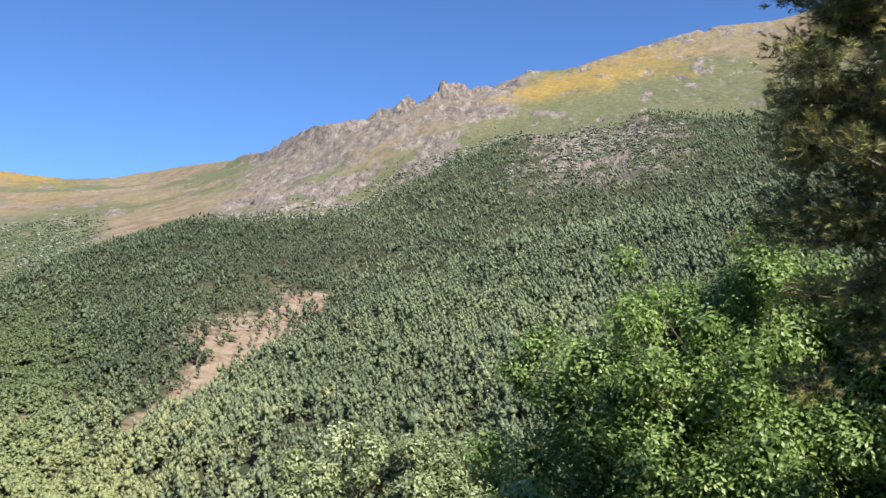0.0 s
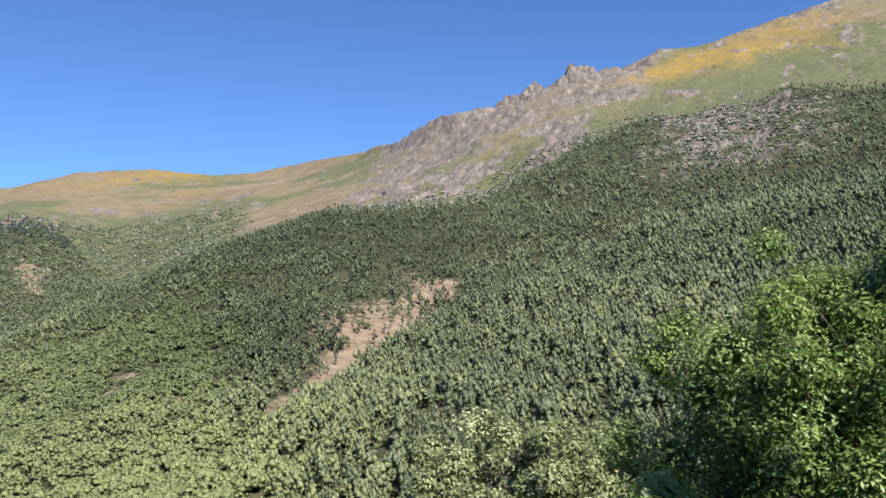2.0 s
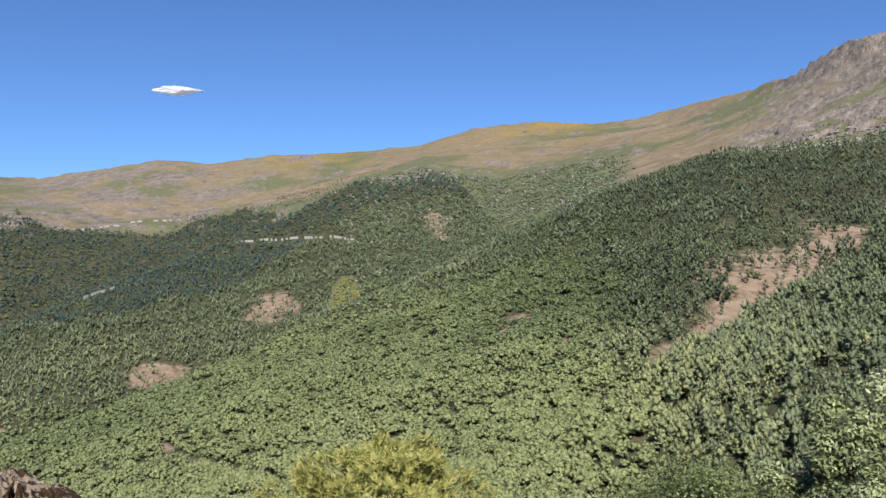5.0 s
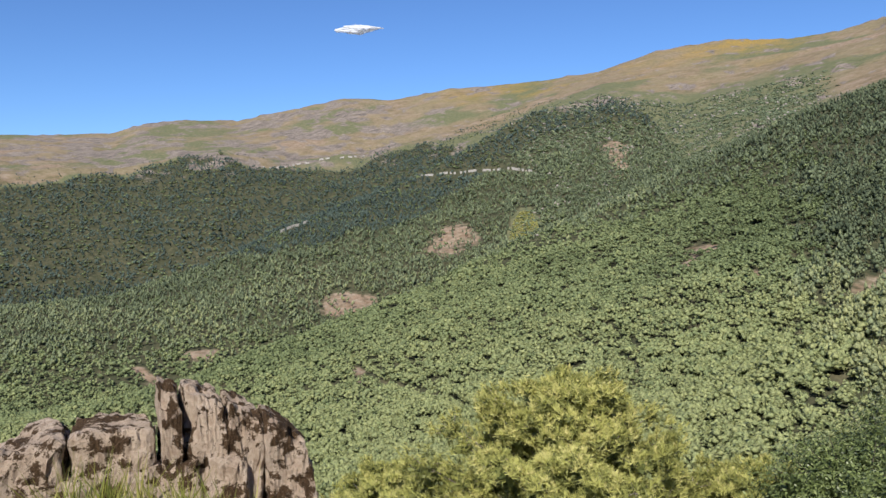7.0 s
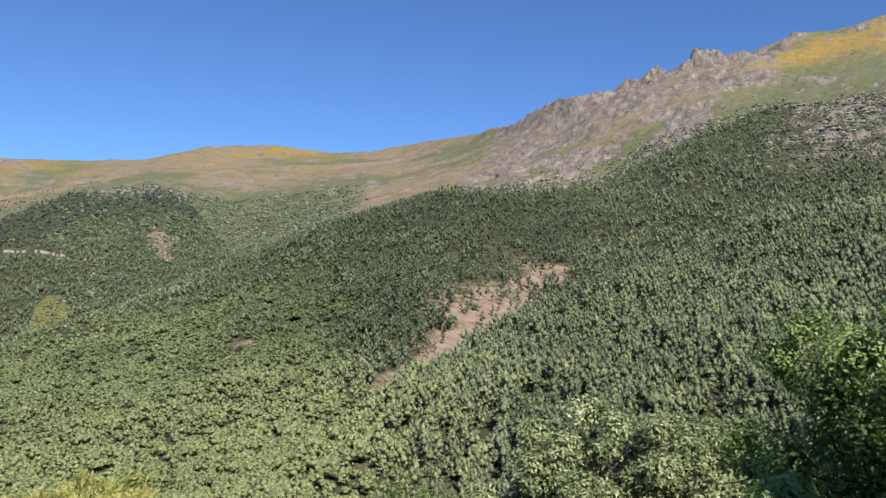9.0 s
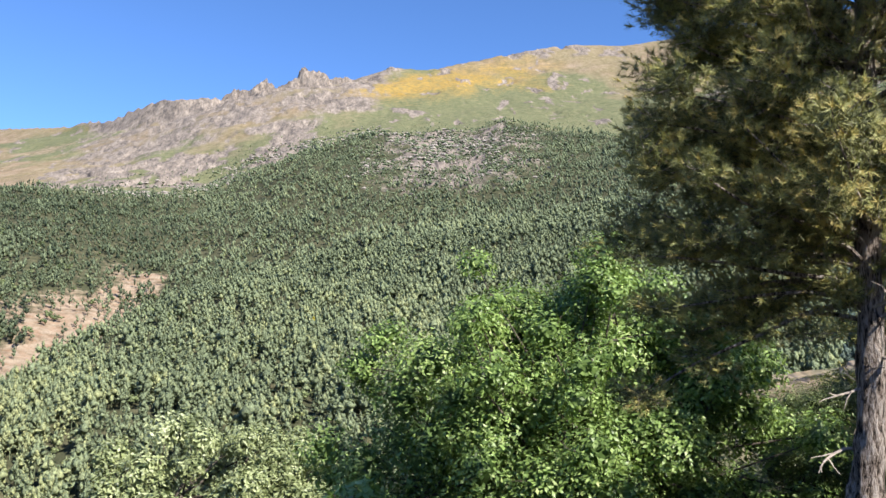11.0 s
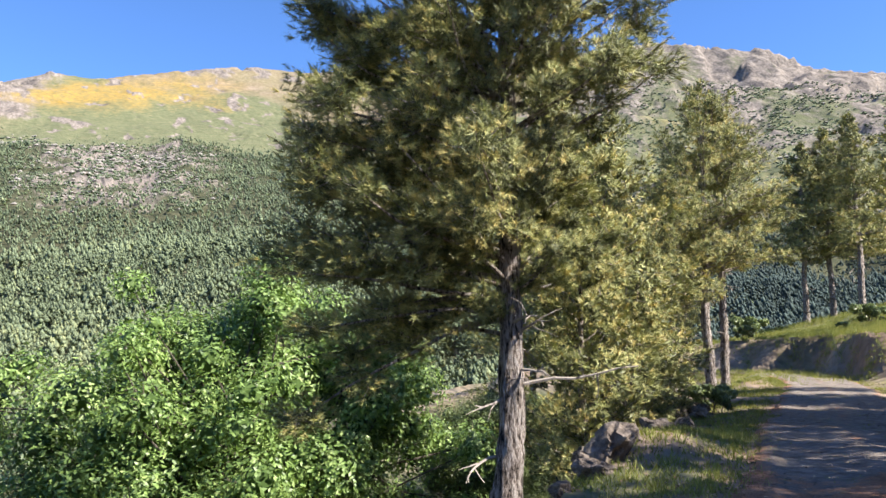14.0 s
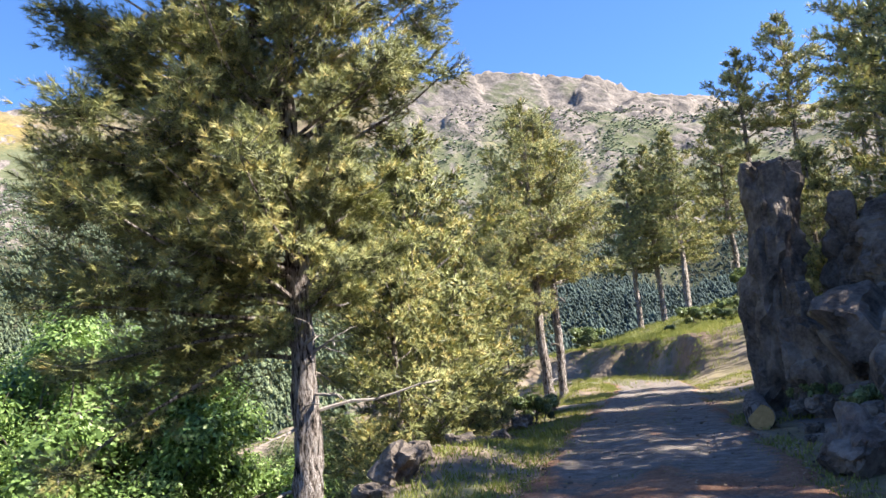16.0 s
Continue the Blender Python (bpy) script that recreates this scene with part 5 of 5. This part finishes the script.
rock("rock_pillar", "tall upright granite pillar beside the track", 18.5, 8.35, (1.12, 0.95, 2.75), 31, GRANITE, 24, 0.12, z=0.0, base=ICO5, square=6.0, rough=0.16)
for x, y, size, seed, turn in ((19.3, 7.2, (0.7, 0.7, 2.3), 47, 40), (18.9, 6.1, (0.8, 0.7, 1.95), 48, 10), (17.6, 7.5, (0.6, 0.5, 1.3), 49, 70)):
    rock("rock_column", "dark cracked granite column beside the pillar", x, y, size, seed, GRANITE, turn, 0.15, z=0.1, base=ICO5, square=6.0, rough=0.2, group="rocks of the roadside cut")
for x, y, size, seed in ((17.0, 7.0, (1.0, 0.9, 1.1), 32), (16.6, 5.6, (1.4, 1.2, 1.35), 33), (14.8, 4.4, (1.3, 1.1, 1.3), 34), (19.2, 6.4, (1.4, 1.2, 1.6), 35), (20.4, 7.9, (1.2, 1.1, 1.3), 36),
                         (13.0, 2.9, (1.3, 1.1, 1.3), 37), (11.8, 1.2, (1.5, 1.2, 1.5), 38)):
    rock("rock", "dark weathered granite block in the roadside cut", x, y, size, seed, GRANITE, seed * 47, 0.35, base=ICO5, square=3.4, group="rocks of the roadside cut")


def rock_face():
    """The cut through bedrock: a steep broken face with ledges, running on from the pillar towards the lookout."""
    along, up = np.linspace(0, 1, 150), np.linspace(0, 1.45, 90)
    u, w = np.meshgrid(along, up, indexing="ij")
    s = 9.5 + 12.5 * u
    base = np.array([0, -0.4]) + np.stack([0.835 * s, 0.55 * s], -1)
    out = np.array([-0.55, 0.835])
    tall = 4.3 + 0.5 * np.sin(u * 9) - 1.5 * smooth(0.25, 0.0, u) + 0.7 * fbm2(s, 0 * s, 1.6, 3, 161)
    z = -0.4 + tall * np.minimum(w, 1) + 0.25 * np.maximum(w - 1, 0)
    val, edge = cells(s * 0.9 + 0.25 * z + 3, z * 0.62 - 0.2 * s, 0.85, 7)
    val2, edge2 = cells(s + 0.2 * z, z * 0.8, 0.36, 9)
    relief = 0.42 * val + 0.14 * val2 - 0.3 * (1 - smooth(0, 0.16, edge)) - 0.08 * (1 - smooth(0, 0.2, edge2)) + 0.25 * fbm2(s, z, 1.7, 5, 163) + 0.06 * fbm2(s, z, 0.25, 3, 165)
    off = -3.75 - 0.28 * z - 3.4 * np.maximum(w - 1, 0) + relief * (1 - 0.5 * np.maximum(w - 1, 0)) - 0.5 * smooth(0.3, 0.0, u) - 0.5 * smooth(0.85, 1.0, u)
    p = base + out * off[..., None]
    v = np.concatenate([p, (z + 0.12 * fbm2(s, z, 0.6, 3, 167))[..., None]], -1).reshape(-1, 3)
    ob = new("cliff_rock", Geo().add(v, grid_faces(*u.shape)[:, ::-1]).mesh("cliff_rock", GRANITE))
    tagged(ob, "dark broken granite face of the roadside cut", "rock", "rocks of the roadside cut")


rock_face()
rock("boulder", "pale grey boulder lying at the edge of the track", 10.9, 4.3, (0.62, 0.5, 0.42), 40, GRANITE, 20, 0.25)
for x, y, k, seed in ((14.6, 6.4, 0.17, 41), (13.3, 5.9, 0.1, 42), (12.3, 4.9, 0.12, 43), (15.7, 6.6, 0.3, 101), (15.0, 5.7, 0.38, 102), (16.4, 7.3, 0.26, 103), (13.9, 5.2, 0.3, 104), (12.9, 4.1, 0.4, 105), (14.0, 4.6, 0.5, 106)):
    rock("stone", "rough stone at the foot of the rocks", x, y, (k * 1.2, k, k * 0.8), seed, GRANITE, seed * 30, 0.2, base=ICO4)
edge_rng = np.random.default_rng(8)
for k in range(26):
    s, off = 9 + k * 0.95 + edge_rng.uniform(-0.3, 0.3), 3.5 + edge_rng.uniform(-0.5, 0.8)
    c = np.array([0, -0.4]) + np.array([0.835, 0.55]) * s + np.array([-0.55, 0.835]) * off
    w = edge_rng.uniform(0.15, 0.5) 
    rock("edge_stone", "rough brown stone along the outer edge of the track", c[0], c[1], (w * 1.2, w, w * 0.75), 50 + k, GRANITE, k * 51, 0.35, base=ICO4, group="stones along the track's edge")


def outcrop(x, y, z):
    """Fractured pale outcrop: close-set blocks with dark joints."""
    thing = new("rock_outcrop")
    tagged(thing, "fractured pale granite outcrop with brown lichen", "rock")
    thing.matrix_basis = pose(x, y, z, 0, 0, 70)
    r = np.random.default_rng(60)
    top_x, top_z = (-4.7, -3.6, -2.6, -1.9, -1.14, -1.10, -0.72, 0.06, 0.78, 1.3, 1.62, 1.85), (0.0, 0.22, 0.36, 0.34, 0.32, 0.84, 0.76, 0.6, 0.36, 0.12, -0.12, -0.6)
    rows = ((0.0, 0.55, -2.2, 9.0, (-4.7, -2.68, -1.13, -0.71, 0.08, 0.78, 1.82)), (-0.3, 0.42, -2.2, -0.1, (-3.5, -1.9, -0.4, 0.5)))
    k = 0
    for by, sy, low, most, cutsx in rows:
        for x0, x1 in zip(cutsx, cutsx[1:]):
            k += 1
            v = ICO5[0] / (np.abs(ICO5[0]) ** 16).sum(1, keepdims=True) ** (1 / 16)
            for _ in range(6):
                nn = unit(r.normal(size=3))
                over = v @ nn - r.uniform(1.2, 1.45)
                v -= np.where(over > 0, over, 0)[:, None] * nn
            joint = 0.02 if k % 2 else 0.01
            px = x0 + joint / 2 + (v[:, 0] + 1) / 2 * (x1 - x0 - joint) + 0.05 * fbm(v * [0, 1, 1] * 1.3 + x0 * 9, 3, 60) * np.abs(v[:, 0])
            top = np.minimum(np.interp(px, top_x, top_z), most + 0.1 * fbm(v * 0.8 + k, 2, 66)) + r.uniform(-0.05, 0.04)
            p = np.stack([px, by + v[:, 1] * sy * r.uniform(0.95, 1.15), low + (v[:, 2] + 1) / 2 * (top - low)], 1)
            p += v * (0.055 * fbm(p * 1.8, 5, 62) - 0.055 * smooth(0.35, 0.55, fbm(p * [1.2, 1.2, 2.6] + 4, 3, 64, True)) + 0.05 * fbm(p * 8, 5, 68))[:, None]
            part("block", Geo().add(p * [0.58, 0.85, 0.9], ICO5[1]), LICHEN_ROCK, thing)


outcrop(-8.84, 3.76, -1.0)


def fallen_log(x, y, turn):
    thing = new("log")
    tagged(thing, "felled pine log with a pale sawn end", "log")
    thing.matrix_basis = pose(x, y, ground_z(x, y) + 0.2, 0, 0, turn)
    p = np.stack([np.linspace(0, 3.2, 14), 0.03 * np.sin(np.linspace(0, 3, 14)), np.linspace(0, 0.1, 14)], 1)
    part("bark", Geo().add(*tube(p, np.linspace(0.24, 0.2, 14), 20, 0.12, 3)), BARK, thing, "", True)
    a = np.linspace(0, 2 * np.pi, 20, endpoint=False)
    disc = np.concatenate([[[-0.006, 0, 0]], np.stack([np.full(20, -0.006), 0.215 * np.cos(a), 0.215 * np.sin(a)], 1)])
    k = np.arange(20)
    part("sawn_end", Geo().add(disc, np.stack([np.zeros(20, int), 1 + k, 1 + (k + 1) % 20], 1)), CUT_WOOD, thing, "pale orange sawn face")


fallen_log(15.3, 7.55, 28)


def blades(name, label, spots_xy, height, mat, seed, per=9):
    r = np.random.default_rng(seed)
    z = land(spots_xy[:, 0], spots_xy[:, 1])
    n = len(z)
    base = np.repeat(np.concatenate([spots_xy, z[:, None]], 1), per, 0) + r.normal(size=(n * per, 3)) * [0.09, 0.09, 0] - [0, 0, 0.03]
    lean = unit(r.normal(size=(n * per, 3)) * [0.45, 0.45, 0] + [0, 0, 1])
    hh = height * r.uniform(0.4, 1.2, (n * per, 1))
    side = unit(np.cross(lean, r.normal(size=(n * per, 3)))) * 0.011
    tri = np.stack([base - side, base + side, base + lean * hh], 1).reshape(-1, 3)
    tone = np.repeat(np.clip(0.5 + 0.25 * r.normal(size=n) + 0.3 * fbm2(spots_xy[:, 0], spots_xy[:, 1], 2.5, 2, 99), 0, 1), per * 3)
    ob = new(name, Geo().add(tri, np.arange(len(tri)).reshape(-1, 3), tone).mesh(name, mat))
    tagged(ob, label, "grass", kind="stuff")


def verge_spots(n, s0, s1, o0, o1, seed, patchy=0.0):
    r = np.random.default_rng(seed)
    seg = np.linalg.norm(np.diff(TRACK, axis=0), axis=1)
    run = np.concatenate([[0], np.cumsum(seg)])
    s, o = r.uniform(s0, s1, n), r.uniform(o0, o1, n)
    at = lambda q: np.stack([np.interp(q, run, TRACK[:, 0]), np.interp(q, run, TRACK[:, 1])], 1)
    t = unit(at(s + 0.5) - at(s - 0.5))
    p = at(s) + np.stack([-t[:, 1], t[:, 0]], 1) * o[:, None]
    return p[fbm2(p[:, 0], p[:, 1], 2.2, 3, seed + 1) > patchy]


blades("verge_grass", "dry yellow-green grass along the track's outer verge", verge_spots(11000, 60, 175, 1.7, 5.5, 5, -0.05), 0.15, GRASS, 6)
blades("bank_grass", "sparse grass along the foot of the cut bank", verge_spots(5000, 80, 175, -4.5, -1.7, 7, 0.1), 0.15, GRASS, 8)
blades("slope_grass", "tall dry grass on the slope below the track", verge_spots(9000, 60, 150, 5, 14, 9, 0.05), 0.2, GRASS, 10)


def cloud(bearing, dist, height):
    b = radians(bearing)
    mid = np.array([-math.sin(b) * dist, math.cos(b) * dist, height])
    along = np.array([math.cos(b), math.sin(b), 0])
    away = np.array([-math.sin(b), math.cos(b), 0])
    v = ICO5[0] * (1 + 0.38 * fbm(ICO5[0] * [3.2, 1.6, 1.6] + 2, 4, 71) + 0.12 * fbm(ICO5[0] * [9, 4, 4], 3, 73))[:, None]
    u = v[:, :1]
    g = Geo().add(mid + along * u * 112 + away * v[:, 1:2] * 26 + np.array([0, 0, 1.0]) * (v[:, 2:3] * 24 * (1 - 0.6 * smooth(-0.2, 1.0, u)) + 7 * u), ICO5[1])
    tagged(new("cloud", g.mesh("cloud", CLOUD, True)), "small white wisp of cloud in a blue sky", "cloud", kind="structure")


cloud(53.6, 4550, EYE + 4550 * math.tan(radians(12.1)))


def far_wall(label, b0, b1, r0, r1, high, skip):
    """A pale retaining wall of a road across the opposite slopes, hidden by trees here and there."""
    n = max(int(abs(b1 - b0) * 7), 6)
    b = np.radians(np.linspace(b0, b1, n + 1))
    r = np.linspace(r0, r1, n + 1)
    x, y = -np.sin(b) * r, np.cos(b) * r
    z = land(x, y) + high
    g = Geo()
    for k in range(n):
        if k % 7 in skip or k % 11 in (2, 3):
            continue
        q = [(x[k + i] * s, y[k + i] * s, z[k + i] + h) for s in (1.0, 0.999) for i in (0, 1) for h in (-5.0, 0.4)]
        g.add(q, [(0, 2, 1), (1, 2, 3), (4, 5, 6), (5, 7, 6), (1, 3, 5), (3, 7, 5), (0, 1, 4), (1, 5, 4), (2, 6, 3), (3, 6, 7)])
    tagged(new("far_road_wall", g.mesh("far_road_wall", WALL_STONE)), label, "wall", kind="structure")


far_wall("pale stone retaining wall of a distant mountain road", 41.8, 49.6, 1617, 1850, 4.0, (3, 5))
far_wall("short pale wall on the crest of the wooded spur", 57.6, 59.6, 1575, 1540, 10.0, (3,))
far_wall("pale road wall high on the far side of the valley", 53.5, 60.5, 2650, 2600, 7.0, (1, 2, 5))

blades("track_grass", "short grass along the middle and edges of the track", np.concatenate([verge_spots(4200, 78, 150, -0.45, 0.45, 21, 0.02), verge_spots(2600, 70, 150, 1.2, 1.9, 23, 0.0), verge_spots(2200, 75, 150, -1.9, -1.3, 25, 0.0)]), 0.12, GRASS, 26)


def broom_bush(bearing, dist, size, seed):
    b = radians(bearing)
    bush = leafy_tree("broom_bush", "broom bush in full yellow flower among the pines", seed, 4, (0, 0, 2.0), (1.6, 1.6, 1.6), 14, 900, 0.22, BROOM, 0.06, 2)
    stand(bush, -math.sin(b) * dist, math.cos(b) * dist, 0, size)


BROOM = foliage("broom_flower", (0.35, 0.30, 0.03), (0.62, 0.52, 0.05), (0.75, 0.65, 0.12), 0.6, 0.2)

for bearing, dist, size, seed in ((-1.9, 560, 2.5, 90), (4.4, 418, 1.9, 91)):
    broom_bush(bearing, dist, size, seed)


def meadow():
    """Low pale tussocks of a hay meadow in the clearing across the valley."""
    r = np.random.default_rng(170)
    b, d = r.uniform(41.0, 43.8, 6000), r.uniform(1060, 1420, 6000)
    keep = spot(b, d, 42.4, 1240, 1.15, 160) > 0.42
    b, d = np.radians(b[keep]), d[keep]
    x, y = -np.sin(b) * d, np.cos(b) * d
    foot = np.stack([x, y, land(x, y)], 1)[:, None, :]
    w = r.uniform(1.2, 2.6, (len(x), 1, 1))
    v = OCTA[0][None] * (1 + 0.2 * r.normal(size=(len(x), 6, 1))) * w * [1, 1, 0.28] + foot
    ob = new("meadow_grass", Geo().add(v, OCTA[1][None] + (np.arange(len(x)) * 6)[:, None, None], np.repeat(r.uniform(0.55, 1.0, len(x)), 6)).mesh("meadow_grass", GRASS))
    tagged(ob, "pale yellow-green hay meadow in a forest clearing", "grass", kind="stuff")


meadow()


def gravel():
    """Loose pebbles, cones and clods lying on the track and its edges."""
    r = np.random.default_rng(120)
    p = np.concatenate([verge_spots(1500, 80, 125, -2.4, 2.4, 121, -0.3), verge_spots(900, 84, 110, -3.2, 3.6, 123, -0.1)])
    z = land(p[:, 0], p[:, 1]) + 0.045
    g = Geo()
    for (x, y), h in zip(p, z):
        w = 0.01 + 0.035 * r.beta(0.8, 5)
        g.add(ICO1[0] * (1 + 0.25 * r.normal(size=(12, 1))) * [w * 1.3, w, w * 0.7] + [x, y, h], ICO1[1])
    tagged(new("gravel", g.mesh("gravel", GRANITE)), "loose pebbles and clods on the dirt track", "gravel", kind="stuff")


gravel()


def disc_spots(n, x, y, rx, ry, seed):
    r = np.random.default_rng(seed)
    return r.normal(size=(n, 2)) * [rx, ry] + [x, y]


blades("bank_top_grass", "dry grass on the soil bank beyond the bend", np.concatenate([disc_spots(5000, 60, 37, 8, 6, 131), disc_spots(3500, 50, 27, 6, 5, 137)]), 0.4, GRASS, 132)
blades("grass_tuft", "tuft of tall pale grass beside the outcrop", np.concatenate([disc_spots(22, -6.8, 2.5, 0.22, 0.18, 133), disc_spots(40, -8.6, 2.2, 0.5, 0.3, 134)]), 0.62, GRASS, 135)


def needle_litter():
    """Fallen brown needles, cone scales and twigs over the verge and the track's edges."""
    r = np.random.default_rng(140)
    p = np.concatenate([verge_spots(9000, 80, 112, 1.3, 5.5, 141, -0.25), verge_spots(6000, 80, 105, -1.9, 1.6, 143, 0.0), verge_spots(4000, 82, 118, -3.5, -1.4, 145, -0.2)])
    n = len(p)
    d, _ = track_offset(p[:, 0], p[:, 1])
    z = land(p[:, 0], p[:, 1]) + np.where(np.abs(d) < 1.7, 0.075, 0.02)
    c = np.concatenate([p, z[:, None]], 1)
    a = r.uniform(0, 2 * np.pi, n)
    way = np.stack([np.cos(a), np.sin(a), r.uniform(-0.1, 0.25, n)], 1) * r.uniform(0.03, 0.1, (n, 1))
    side = np.stack([-np.sin(a), np.cos(a), r.uniform(-0.3, 0.3, n)], 1) * r.uniform(0.004, 0.018, (n, 1))
    tri = np.stack([c - side, c + side, c + way], 1).reshape(-1, 3)
    ob = new("needle_litter", Geo().add(tri, np.arange(n * 3).reshape(-1, 3), np.repeat(r.uniform(0, 1, n), 3)).mesh("needle_litter", LITTER))
    tagged(ob, "fallen reddish-brown pine needles and twigs on the verge", "litter", kind="stuff")


LITTER = foliage("fallen_needles", (0.07, 0.035, 0.02), (0.27, 0.14, 0.075), (0.46, 0.33, 0.22), 0.8, 0.0)
needle_litter()

blades("mound_grass", "yellow-green grass on the humps of the outer verge", np.concatenate([verge_spots(2200, 91, 104, 1.7, 4.6, 151, 0.08), verge_spots(1600, 117, 130, 1.7, 4.6, 153, 0.05)]), 0.13, GRASS, 152)
